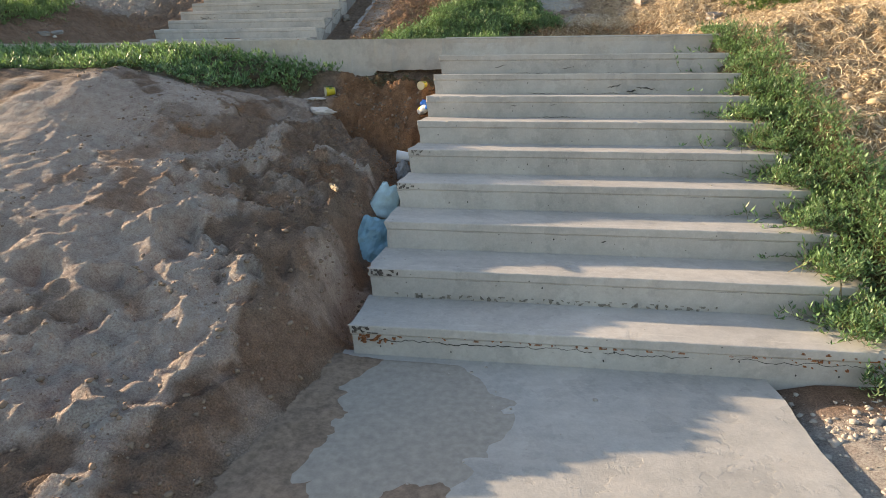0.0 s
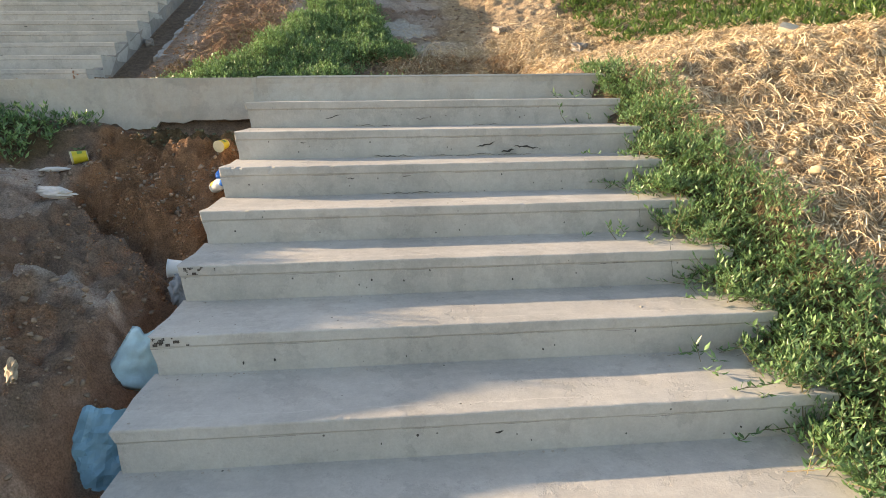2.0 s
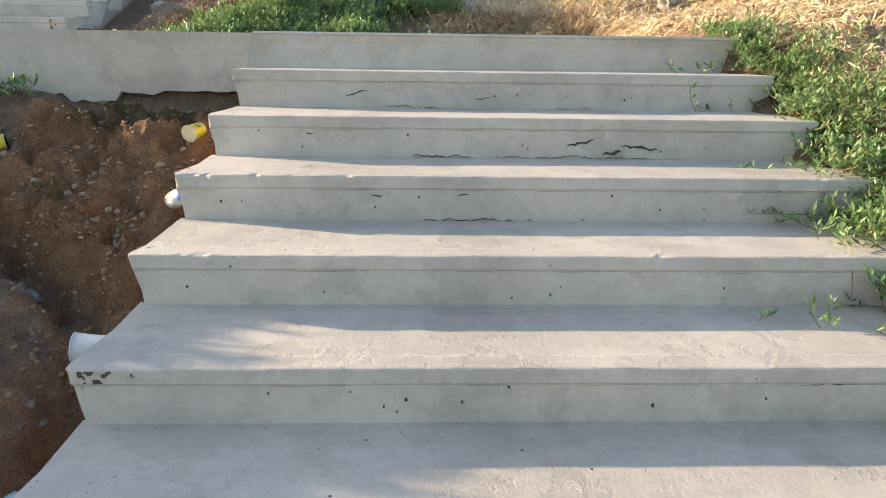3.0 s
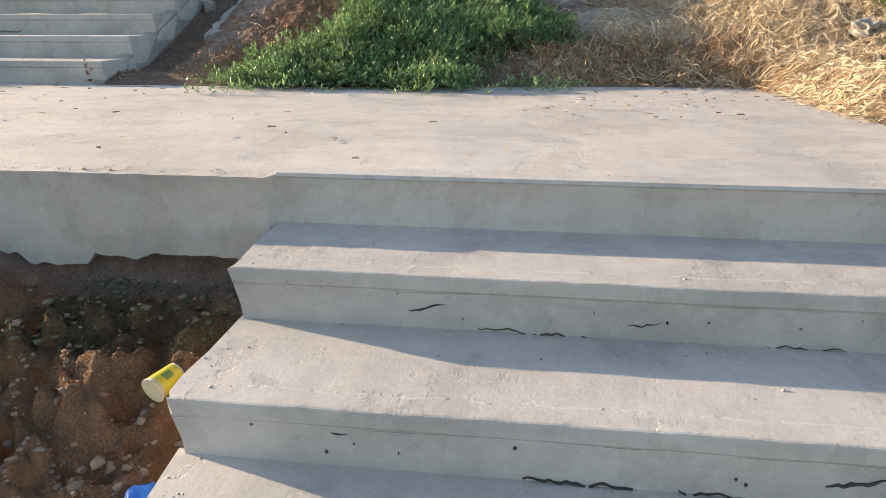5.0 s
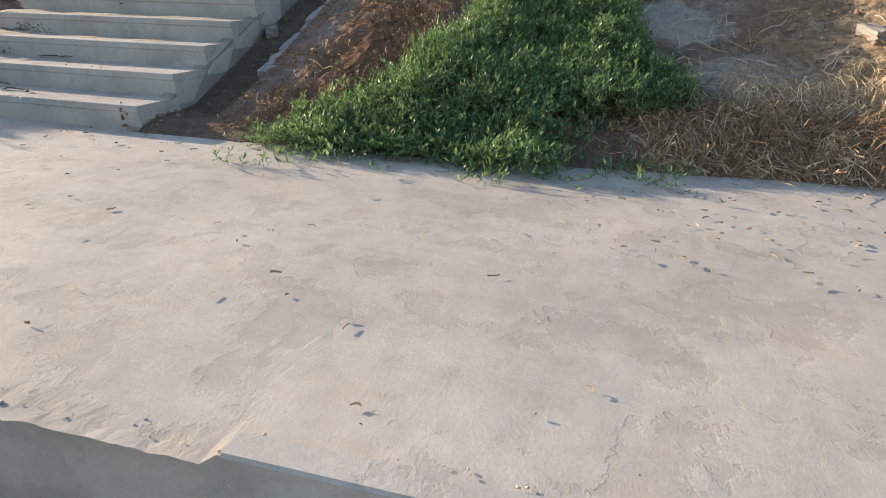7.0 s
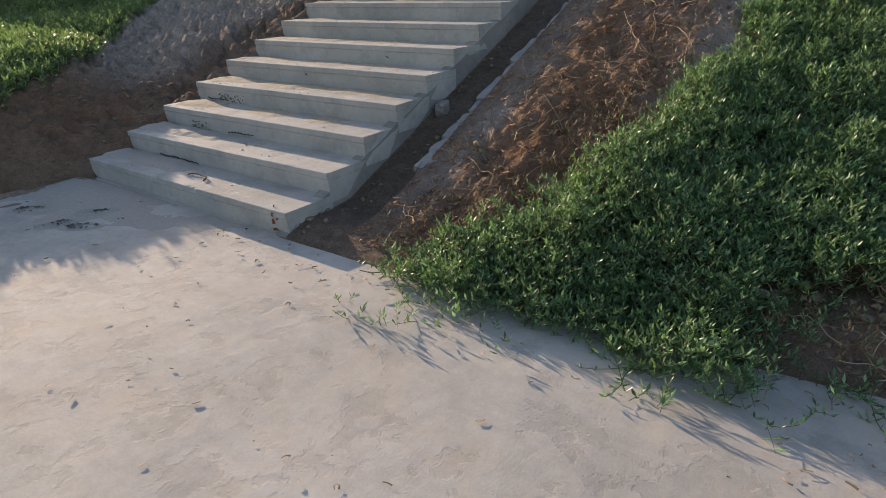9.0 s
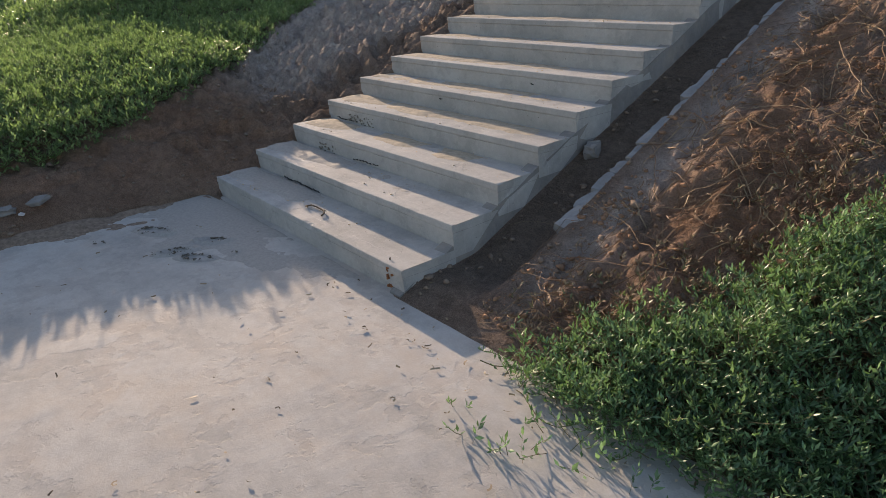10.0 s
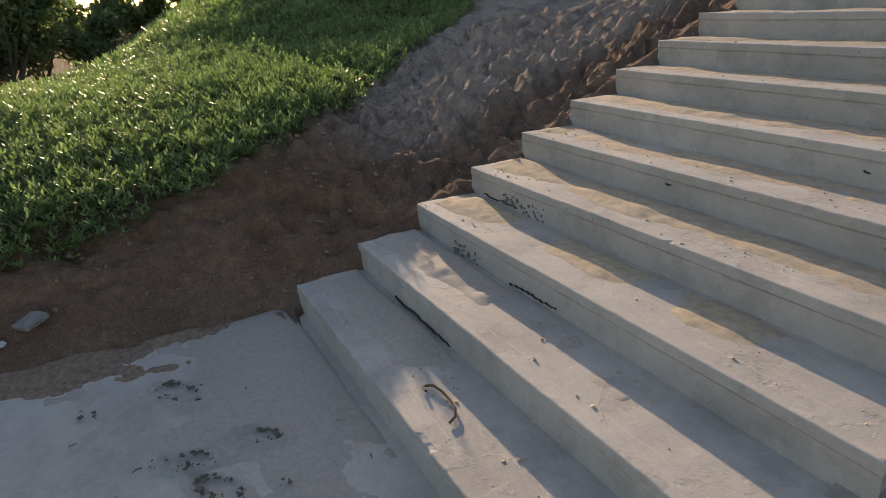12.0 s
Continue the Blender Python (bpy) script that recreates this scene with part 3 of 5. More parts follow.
def build_landing():
    """Slab with a lip over the steps and a rough front edge left of them."""
    x0, x1 = -8.0, 2.585
    nx, ny = 520, 60
    xs, vs = np.linspace(x0, x1, nx + 1), []
    X = np.repeat(xs[None, :], ny + 1, 0)
    T = np.repeat(np.linspace(0, 1, ny + 1)[:, None] ** 1.2, nx + 1, 1)
    front = np.where(X < -0.005, EDGE - 0.035 + 0.022 * fbm(X, X * 0, 14, 4, 4), EDGE + 0.003 * fbm(X, X * 0, 12, 3, 4))
    rear = rear_line(X) + 0.2
    Y = lerp(front, rear, T)
    Z = LEVEL + 0.010 * fbm(X, Y, 1.1, 3, 8) * step01(Y - EDGE, 0.1, 0.5) + 0.003 * fbm(X, Y, 9, 3, 8)
    rough = (X < -0.005) * np.exp(-((Y - EDGE) / 0.06) ** 2)
    Z = Z + rough * (0.006 * fbm(X, Y, 28, 2, 2) - 0.002)
    top = np.stack([X, Y, Z], -1).reshape(-1, 3)
    n = nx + 1
    i, j = np.meshgrid(np.arange(nx), np.arange(ny))
    a = (j * n + i).ravel()
    faces = [tuple(q) for q in np.stack([a, a + 1, a + n + 1, a + n], 1)]
    verts = [tuple(p) for p in top]
    # front face, down to an uneven broken lower edge left of the steps
    levels = 6
    start = len(verts)
    fx = xs
    low = np.where(fx < 0, LEVEL - 0.345 + 0.08 * fbm(fx, fx * 0, 3.5, 4, 6) + 0.045 * step01(fbm(fx, fx * 0, 4, 3, 16), 0.02, 0.10) + 0.035 * fbm(fx, fx * 0, 16, 3, 26), LEVEL - RISE - 0.06)
    for q in range(1, levels + 1):
        for c in range(n):
            t = q / levels
            y = top[c][1] + (0.010 if fx[c] >= 0 else 0.006) + 0.006 * float(fbm(fx[c], t * 3, 5, 3, 14))
            verts.append((fx[c], y, LEVEL - 0.008 + (low[c] - LEVEL) * t))
    for q in range(levels):
        for c in range(nx):
            a0 = (start + (q - 1) * n + c) if q else c
            b0 = start + q * n + c
            faces.append((b0, b0 + 1, a0 + 1, a0))
    # underside and back
    under = len(verts)
    for c in range(n):
        verts.append((fx[c], top[c][1] + 0.20, low[c]))
    for c in range(nx):
        faces.append((under + c, under + c + 1, start + (levels - 1) * n + c + 1, start + (levels - 1) * n + c))
    back = ny * n
    deep = len(verts)
    for c in range(n):
        verts.append((fx[c], top[back + c][1], LEVEL - 0.28))
    for c in range(nx):
        faces.append((back + c, back + c + 1, deep + c + 1, deep + c))
    ob = link("pavement", verts, faces, SLAB)
    tagged(ob, "pale dusty concrete landing slab with a rough front edge", "landing", kind="structure")
    # trowelled strip along the edge above the steps
    xs = np.linspace(0.012, 2.565, 260)
    back = EDGE + 0.075 + 0.03 * fbm(xs, xs * 0, 2.0, 3, 23) + 0.014 * fbm(xs, xs * 0, 25, 2, 29)
    vs, fs = [], []
    for x, yb in zip(xs, back):
        vs += [(x, EDGE + 0.004, LEVEL - 0.012), (x, EDGE - 0.004, LEVEL - 0.002), (x, EDGE + 0.001, LEVEL + 0.009), (x, yb - 0.004, LEVEL + 0.010), (x, yb + 0.004, LEVEL - 0.004)]
    for i in range(len(xs) - 1):
        for p in range(4):
            a = i * 5 + p
            fs.append((a, a + 5, a + 6, a + 1))
    fs += [(4, 3, 2, 1, 0), tuple(len(vs) - 5 + p for p in range(5))]
    tagged(link("trim", vs, fs, CONCRETE, smooth=False), "thin trowelled cement strip along the landing's edge", "edging", kind="structure")
    # path at the foot
    nx, ny = 60, 90
    xs, ys = np.linspace(-0.5, 2.02, nx + 1), np.linspace(-7, FIRST + 0.05, ny + 1)
    X, Y = np.meshgrid(xs, ys)
    edge = 2.0 + 0.10 * fbm(Y, Y * 0, 3.0, 4, 5)
    X = np.where(X > 1.9, edge, X)
    Z = 0.004 + 0.008 * fbm(X, Y, 1.4, 4, 3)
    n = nx + 1
    i, j = np.meshgrid(np.arange(nx), np.arange(ny))
    a = (j * n + i).ravel()
    faces = [tuple(q) for q in np.stack([a, a + 1, a + n + 1, a + n], 1)]
    verts = [tuple(p) for p in np.stack([X, Y, Z], -1).reshape(-1, 3)]
    k = len(verts)
    for r in range(ny + 1):
        verts.append((X[r, nx] + 0.02, Y[r, nx], -0.12))
    for r in range(ny):
        faces.append((r * n + nx, k + r, k + r + 1, (r + 1) * n + nx))
    ob = link("path", verts, faces, PATHWAY, smooth=True)
    tagged(ob, "smooth grey concrete path at the foot of the steps", "path", kind="structure")


build_landing()


# ---- plants ----
def scatter(mask, area, density, seed):
    rs = np.random.RandomState(seed)
    x0, x1, y0, y1 = area
    n = int((x1 - x0) * (y1 - y0) * density)
    x, y = rs.uniform(x0, x1, n), rs.uniform(y0, y1, n)
    keep = rs.rand(n) < mask(x, y)
    return x[keep], y[keep], rs


def unit(v):
    return v / np.maximum(np.linalg.norm(v, axis=-1, keepdims=True), 1e-9)


def leaf_cloud(base, direction, side, length, width):
    """Folded pointed leaves: five corners, four triangles each."""
    normal = unit(np.cross(direction, side))
    L, W = length[:, None], width[:, None]
    c = base + direction * L * 0.45 - normal * W * 0.25
    l, r = base + direction * L * 0.45 + side * W * 0.5, base + direction * L * 0.45 - side * W * 0.5
    tip = base + direction * L - normal * L * 0.10
    v = np.stack([base, l, tip, r, c], 1).reshape(-1, 3)
    o = np.arange(len(base))[:, None] * 5
    f = np.concatenate([o + [0, 4, 1], o + [1, 4, 2], o + [0, 3, 4], o + [4, 3, 2]], 0)
    return v, f


def ribbons(points, width, rs):
    """Thin strips through points: array n x k x 3."""
    n, k, _ = points.shape
    along = unit(np.gradient(points, axis=1))
    side = unit(np.cross(along, unit(rs.normal(size=(n, 1, 3)) + np.array([0, 0, 1.2]))))
    w = (width[:, None] * np.linspace(1, 0.6, k)[None, :])[..., None] * 0.5
    v = np.stack([points - side * w, points + side * w], 2).reshape(-1, 3)
    o = (np.arange(n) * 2 * k)[:, None] + np.arange(k - 1)[None, :] * 2
    o = o.reshape(-1, 1)
    return v, o + np.array([0, 1, 3, 2])


def creepers(name, mask, area, density, seed, size, mat, label, lift=0.05, leaves=8, height=0.10, category="ground cover", floor=None, wave=0.9, heave=0.0):
    x, y, rs = scatter(mask, area, density, seed)
    n = len(x)
    z = (floor if floor is not None else ground_height)(x, y) + rs.uniform(-0.01, lift, n)
    root = np.stack([x, y, z], 1)
    d = rs.normal(size=(n, 3)) * [1, 1, 0.35] + [0, 0, 0.75]
    d = unit(d)
    h = height * rs.uniform(0.5, 1.3, n) * (1 - 0.5 * wave + wave * vnoise(x, y, 5.5, seed))
    root[:, 2] += heave * np.clip(fbm(x, y, 2.4, 3, seed + 3) + 0.22, 0, 1) * mask(x, y) * rs.rand(n) ** 0.5
    mid = root + d * h[:, None] * 0.5
    tip = root + d * h[:, None] + rs.normal(size=(n, 3)) * 0.012
    sv, sf = ribbons(np.stack([root, mid, tip], 1), np.full(n, 0.0035), rs)
    top = tagged(thing(name), label, category, kind="stuff")
    link("stems", sv, sf, STEM, top)
    bases, dirs = [], []
    for j in range(leaves):
        t = (j + 0.5) / leaves
        t = 0.25 + 0.75 * t
        b = root + (tip - root) * t
        a = j * 2.4 + rs.uniform(-0.5, 0.5, n)
        side = np.stack([np.cos(a), np.sin(a), rs.uniform(-0.1, 0.7, n)], 1)
        bases.append(b)
        dirs.append(unit(side * (1.15 - 0.6 * t) + d * (0.25 + 0.6 * t)))
    b, e = np.concatenate(bases), np.concatenate(dirs)
    m = len(b)
    s = unit(np.cross(e, rs.normal(size=(m, 3)) * 0.35 + [0, 0, 1]))
    ln = size * rs.uniform(0.55, 1.35, m)
    v, f = leaf_cloud(b, e, s, ln, ln * rs.uniform(0.27, 0.42, m))
    link("leaves", v, f, mat, top)
    return top


creepers("creeping_plants", lambda x, y: grass_mask(x, y)[0], (2.0, 3.6, -0.5, 3.8), 2500, 1, 0.028, LEAF, "dense green creeping plants spilling over the steps' edge", floor=surface, leaves=9, heave=0.10)
creepers("creeping_plants", lambda x, y: grass_mask(x, y)[1], (-2.2, 2.2, 5.2, 10.5), 2500, 2, 0.031, LEAF, "dark green leafy creeper patch on the hillside", floor=surface, leaves=9, heave=0.26)
creepers("bank_plants", lambda x, y: grass_mask(x, y)[2], (-14, -5.2, 1.5, 15), 620, 3, 0.046, HAZY_BANK_LEAF, "dense low green plants covering the bank", wave=0.2, leaves=8, height=0.12)
creepers("creeping_plants", lambda x, y: grass_mask(x, y)[3], (-6.0, -0.8, 1.5, 3.2), 750, 4, 0.040, LEAF, "green creepers along the landing's wall", height=0.09)
creepers("creeping_plants", lambda x, y: grass_mask(x, y)[4], (3.3, 11, 3.0, 13), 150, 5, 0.07, GRASS, "green ground cover beyond the straw", leaves=8, height=0.12)


creepers("bank_plants", lambda x, y: 0.9 + 0 * x, (-26, -14, -3, 14), 90, 7, 0.11, HAZY_BANK_LEAF, "low green plants on the far side of the bank", wave=0.2, leaves=7, height=0.22)


def edge_sprigs(x, y):
    """Sparse shoots creeping out over the concrete."""
    n = fbm(x, y, 4, 3, 91)
    out = step01(y, 5.38 + n + 0.1 * np.clip(x, 0, 2), 5.75 + n + 0.1 * np.clip(x, 0, 2)) * (y < 6.0) * step01(x, -1.75, -1.4) * (1 - step01(x, 0.9, 1.3)) * 0.4
    side = step01(x, 2.08 + n, 2.45 + n) * (np.mod(y - FIRST, GO) > 0.45 * GO) * (x < 2.6) * (y > -0.2) * (1 - 0.6 * step01(y, 1.8, 3.2)) * (y < 3.15) * 0.42
    return np.clip(out + side, 0, 1)


creepers("creeping_shoots", edge_sprigs, (-1.9, 2.6, -0.3, 6.0), 420, 6, 0.038, LEAF, "thin green shoots creeping out over the concrete", floor=surface, lift=0.015, leaves=7, height=0.13)


def runners(name, mask, area, count, seed, label, length=0.6, leafy=True, mat=None):
    """Long trailing stems lying on the surface, with small leaves along them."""
    x, y, rs = scatter(mask, area, count, seed)
    n, k = len(x), 9
    a = rs.uniform(0, 2 * math.pi, n)
    px, py = np.zeros((n, k)), np.zeros((n, k))
    px[:, 0], py[:, 0] = x, y
    ln = length * rs.uniform(0.4, 1.2, n)
    for j in range(1, k):
        a = a + rs.normal(0, 0.28, n)
        px[:, j], py[:, j] = px[:, j - 1] + np.cos(a) * ln / k, py[:, j - 1] + np.sin(a) * ln / k
    pz = surface(px, py) + 0.012 + 0.03 * rs.rand(n, 1) + 0.012 * rs.rand(n, k)
    pts = np.stack([px, py, pz], -1)
    v, f = ribbons(pts, np.full(n, 0.0055), rs)
    top = tagged(thing(name), label, "plant stems", kind="stuff")
    link("stems", v, f, mat or STEM, top)
    if leafy:
        b = np.repeat(pts[:, 1:], 3, 1).reshape(-1, 3)
        m = len(b)
        d = unit(rs.normal(size=(m, 3)) * [1, 1, 0.4] + [0, 0, 0.5])
        s = unit(np.cross(d, rs.normal(size=(m, 3)) * 0.4 + [0, 0, 1]))
        L = rs.uniform(0.02, 0.045, m)
        v, f = leaf_cloud(b, d, s, L, L * 0.33)
        link("leaves", v, f, LEAF, top)


def withered_mask(x, y):
    n = fbm(x, y, 2.2, 4, 41)
    left = -1.52 + 0.88 * step01(y, 5.75, 7.2) + 0.17 * np.maximum(y - 7.2, 0) + 0.5 * n
    m = step01(x, left - 0.6, left - 0.2) * (1 - step01(x, left + 0.1, left + 0.4)) * step01(y, 5.85, 6.1) * (1 - 0.7 * step01(y, 7.2, 7.9)) * (1 - step01(y, 8.6, 9.4))
    low = step01(x, 0.35, 0.6) * (1 - step01(x, 1.5, 1.9)) * step01(y - rear_line(x), -0.02, 0.05) * (1 - step01(y, 6.4, 6.7))
    return np.maximum(m, 0.7 * low)


creepers("withered_creepers", withered_mask, (-2.2, 2.0, 5.7, 9.5), 330, 8, 0.032, BROWN_LEAF, "withered reddish brown creepers edging the green patch", height=0.08, leaves=7)
runners("trailing_stems", lambda x, y: 0.9 * (y > 5.6 + 0.08 * np.clip(x, 0, 2)) * (y < 6.0 + 0 * x), (-1.6, 1.6, 5.4, 6.1), 45, 31, "leafy runners trailing onto the landing", 0.55)
runners("trailing_stems", lambda x, y: 0.9 * (x > 2.35 + 0 * y), (2.2, 2.7, -0.2, 2.6), 45, 32, "leafy runners trailing over the step ends", 0.4)
runners("dry_runners", lambda x, y: step01(x, -1.9, -1.6) * (1 - step01(x, -0.7, -0.3)), (-1.9, -0.3, 6.0, 9.5), 40, 33, "long bare brown runners on the soil", 0.9, False, BROWN_STEM)
runners("dry_runners", lambda x, y: 1.0 + 0 * x, (0.7, 3.0, 6.0, 7.8), 60, 34, "long bare straw coloured runners", 0.7, False, STRAW)


def straw_layer(name, mask, area, density, seed, mat, label, lengths=(0.06, 0.24), lift=0.05, width=0.0035, curl=0.25, category="straw"):
    x, y, rs = scatter(mask, area, density, seed)
    n, k = len(x), 4
    a, ln = rs.uniform(0, 2 * math.pi, n) * 0.5 + 3.0 * vnoise(x, y, 2.0, 5), rs.uniform(*lengths, n)
    bend = rs.normal(0, curl, n)
    u = np.linspace(-0.5, 0.5, k)[None, :]
    ang = a[:, None] + bend[:, None] * u * 2
    px = x[:, None] + np.cos(ang) * u * ln[:, None]
    py = y[:, None] + np.sin(ang) * u * ln[:, None]
    tufts = np.clip(fbm(px, py, 5, 3, seed), 0, 1) * 2
    pz = surface(px, py) + rs.uniform(0.002, lift, n)[:, None] * (0.4 + tufts) + rs.normal(0, 0.5, n)[:, None] * u * lift + 0.6 * lift * (0.25 - u * u) * rs.rand(n)[:, None]
    v, f = ribbons(np.stack([px, py, pz], -1), width * rs.uniform(0.6, 1.5, n), rs)
    tagged(link(name, v, f, mat), label, category, kind="stuff")


straw_layer("straw", straw_mask, (2.3, 5.8, -0.8, 7.4), 3200, 11, STRAW, "dry golden straw scattered over the slope", lengths=(0.04, 0.16), lift=0.06, width=0.0046, curl=0.5)
straw_layer("dead_stems", lambda x, y: straw_mask(x, y) * (x < 3) * (y < 7), (0.6, 3.0, 5.75, 7.0), 1500, 12, STRAW, "tangle of dry stems at the landing's rear edge", lift=0.15, curl=0.9, width=0.0045)
straw_layer("dead_stems", lambda x, y: straw_mask(x, y) * (x < 2.6) * (y < 6.7), (0.4, 2.6, 5.75, 6.7), 1700, 14, BROWN_STEM, "brown dead stems under the creeper's edge", lift=0.16, curl=0.9, width=0.005)
straw_layer("dead_stems", lambda x, y: step01(x, -1.85, -1.6) * (1 - step01(x, -0.9, -0.4)) * (fbm(x, y, 2.5, 3, 4) > -0.06), (-1.9, -0.3, 5.9, 9.5), 380, 13, BROWN_STEM, "reddish brown dead stems on bare soil", lengths=(0.05, 0.22), lift=0.07, curl=0.7, width=0.0045)


# ---- loose stones and clods ----
ICO = None


def ico():
    global ICO
    if ICO is None:
        bm = bmesh.new()
        bmesh.ops.create_icosphere(bm, subdivisions=1, radius=1)
        bm.verts.index_update()
        ICO = np.array([v.co[:] for v in bm.verts]), np.array([[v.index for v in f.verts] for f in bm.faces])
        bm.free()
    return ICO


def clods(name, mask, area, density, seed, sizes, mat, label, floor=None, flat=0.7, category="stones"):
    x, y, rs = scatter(mask, area, density, seed)
    n = len(x)
    v0, f0 = ico()
    k = len(v0)
    size = sizes[0] * (sizes[1] / sizes[0]) ** (rs.rand(n) ** 2.2)
    shape = v0[None] * rs.uniform(0.45, 1.35, (n, k, 1)) * (size[:, None] * rs.uniform(0.7, 1.3, (n, 3)) * [1, 1, flat])[:, None, :]
    z = (floor or ground_height)(x, y) + size * 0.15
    v = shape + np.stack([x, y, z], 1)[:, None, :]
    f = (np.arange(n) * k)[:, None, None] + f0[None]
    tagged(link(name, v.reshape(-1, 3), f.reshape(-1, 3), mat), label, category, kind="stuff")


CLOD = plain("dry_clod", (0.28, 0.20, 0.145), 0.95, 0.35, 30)
RED_CLOD = plain("red_clod", (0.34, 0.19, 0.11), 0.95, 0.35, 30)
TAN_CLOD = plain("tan_clod", (0.56, 0.43, 0.28), 0.95, 0.3, 30)
PEBBLE = plain("pebble", (0.46, 0.41, 0.35), 0.85, 0.35, 40)
CHIP = plain("concrete_chip", (0.48, 0.43, 0.37), 0.9, 0.25, 30)
on_heap = lambda x, y: (x < 0.0) * np.clip(0.35 + 2.2 * fbm(x, y, 2, 3, 55), 0, 1)
clods("soil_clods", on_heap, (-2.8, 0.05, -1.7, 3.1), 700, 21, (0.003, 0.018), CLOD, "small clods of dry brown soil on the heap")
GREENISH_CLOD = plain("greenish_clod", (0.12, 0.125, 0.075), 0.95, 0.4, 30)
clods("mossy_clods", lambda x, y: np.clip(0.5 + 2 * fbm(x, y, 4, 3, 6), 0, 1) * step01(y, 2.66, 2.82), (-0.72, -0.02, 2.6, 3.2), 3200, 42, (0.003, 0.018), GREENISH_CLOD, "dark greenish clods under the landing's edge")
clods("soil_clods", lambda x, y: np.clip(0.3 + 2.5 * fbm(x, y, 3, 3, 65), 0, 1), (-1.3, -0.12, 0.3, 2.6), 1100, 43, (0.004, 0.022), CLOD, "lumps of dry brown soil on the heap's flank")
clods("red_clods", lambda x, y: np.clip(0.6 + 2 * fbm(x, y, 3, 3, 5), 0, 1), (-0.75, -0.02, 1.5, 2.75), 1500, 22, (0.003, 0.013), RED_CLOD, "crumbled reddish clods beside the steps")
clods("pebbles", on_heap, (-2.6, 0.1, -1.7, 3.1), 90, 23, (0.002, 0.008), PEBBLE, "pale pebbles strewn on the soil")
clods("rubble", lambda x, y: np.clip(0.5 + 2 * fbm(x, y, 3, 3, 7), 0, 1), (1.95, 2.9, -2.4, -0.3), 1500, 24, (0.004, 0.026), CHIP, "broken pale concrete rubble beside the path")
clods("slope_clods", lambda x, y: (1 - pale_mask(x, y)) * np.clip(0.3 + 2.5 * fbm(x, y, 2, 3, 8), 0, 1), (-1.9, 3.2, 6.0, 9.6), 420, 25, (0.005, 0.034), CLOD, "dry clods on the hillside")
clods("red_clods", lambda x, y: (1 - step01(x, -0.9, -0.3)) * np.clip(0.3 + 3 * fbm(x, y, 2.5, 3, 14), 0, 1), (-1.9, -0.3, 5.9, 9.0), 1100, 34, (0.004, 0.024), RED_CLOD, "crumbled red-brown clods on the hillside")
clods("bank_clods", lambda x, y: np.clip(0.35 + 2.5 * fbm(x, y, 2, 3, 9), 0, 1), (-7.2, -5.0, 3.3, 7.2), 900, 26, (0.004, 0.024), CLOD, "brown clods along the foot of the bank")
clods("gutter_clods", lambda x, y: 0.6 + 0 * x, (-2.4, -2.05, 5.8, 9.5), 260, 27, (0.004, 0.03), CLOD, "crumbs of soil in the gutter")
clods("straw_clods", lambda x, y: straw_mask(x, y) * np.clip(0.4 + 2 * fbm(x, y, 2, 3, 10), 0, 1), (2.6, 5.2, -0.5, 6.5), 1500, 28, (0.005, 0.035), TAN_CLOD, "tan lumps of soil among the straw")
clods("grit", lambda x, y: np.clip(0.12 + 0.9 * fbm(x, y, 2, 3, 12), 0, 1), (-5, 2.5, 3.3, 5.8), 40, 29, (0.0015, 0.005), CLOD, "grit scattered on the landing", floor=surface)
clods("grit", lambda x, y: np.clip(0.25 + 1.5 * fbm(x, y, 2, 3, 13) + 0.5 * (x < 0.3), 0, 1), (0, 2.0, -2.0, -0.3), 120, 30, (0.002, 0.010), PEBBLE, "grit scattered on the path", floor=lambda x, y: 0.004 + 0 * x)


clods("tread_grit", lambda x, y: np.clip(0.3 + 2.2 * fbm(x, y, 3, 3, 15) + 0.6 * (x < -4.4), 0, 1), (UP_X0, UP_X1, 5.9, 9.8), 260, 35, (0.002, 0.010), TAN_CLOD, "dry crumbs of soil on the treads", floor=surface)
clods("tread_grit", lambda x, y: np.clip(0.1 + 1.2 * fbm(x, y, 3, 3, 16), 0, 1), (0.05, 2.5, -0.2, 3.2), 110, 36, (0.0015, 0.006), CHIP, "fine grit and chips on the treads", floor=surface)
clods("tread_grit", lambda x, y: np.exp(-x / 0.05) * (vnoise(x, y, 7, 3) > 0.45), (0.01, 0.2, -0.2, 3.2), 2600, 39, (0.0015, 0.006), CHIP, "broken cement crumbs at the step ends", floor=surface, flat=0.35)


clods("edge_crumbs", lambda x, y: np.exp(-((y - EDGE + 0.015) / 0.03) ** 2), (-4.5, 0.0, EDGE - 0.035, EDGE + 0.06), 3000, 40, (0.002, 0.009), CHIP, "crumbled cement along the landing's rough edge", floor=surface, flat=0.5)
clods("edge_crumbs", lambda x, y: np.exp(-((y - EDGE - 0.085) / 0.018) ** 2) * (vnoise(x, y, 6, 2) > 0.5), (0.0, 2.55, EDGE + 0.03, EDGE + 0.14), 1500, 41, (0.0015, 0.006), CHIP, "cement crumbs along the trowelled strip", floor=lambda x, y: LEVEL + 0.006 + 0 * x, flat=0.5)


clods("joint_crumbs", lambda x, y: np.exp(-((np.mod(y - FIRST, GO) - GO + 0.004) / 0.012) ** 2) * np.clip(0.35 + 2 * fbm(x, y, 2.5, 2, 19), 0, 1), (0.05, 2.5, FIRST, EDGE + 0.01), 9000, 44, (0.0015, 0.007), CHIP, "crumbs of cement in the joints behind the treads", floor=surface, flat=0.6)


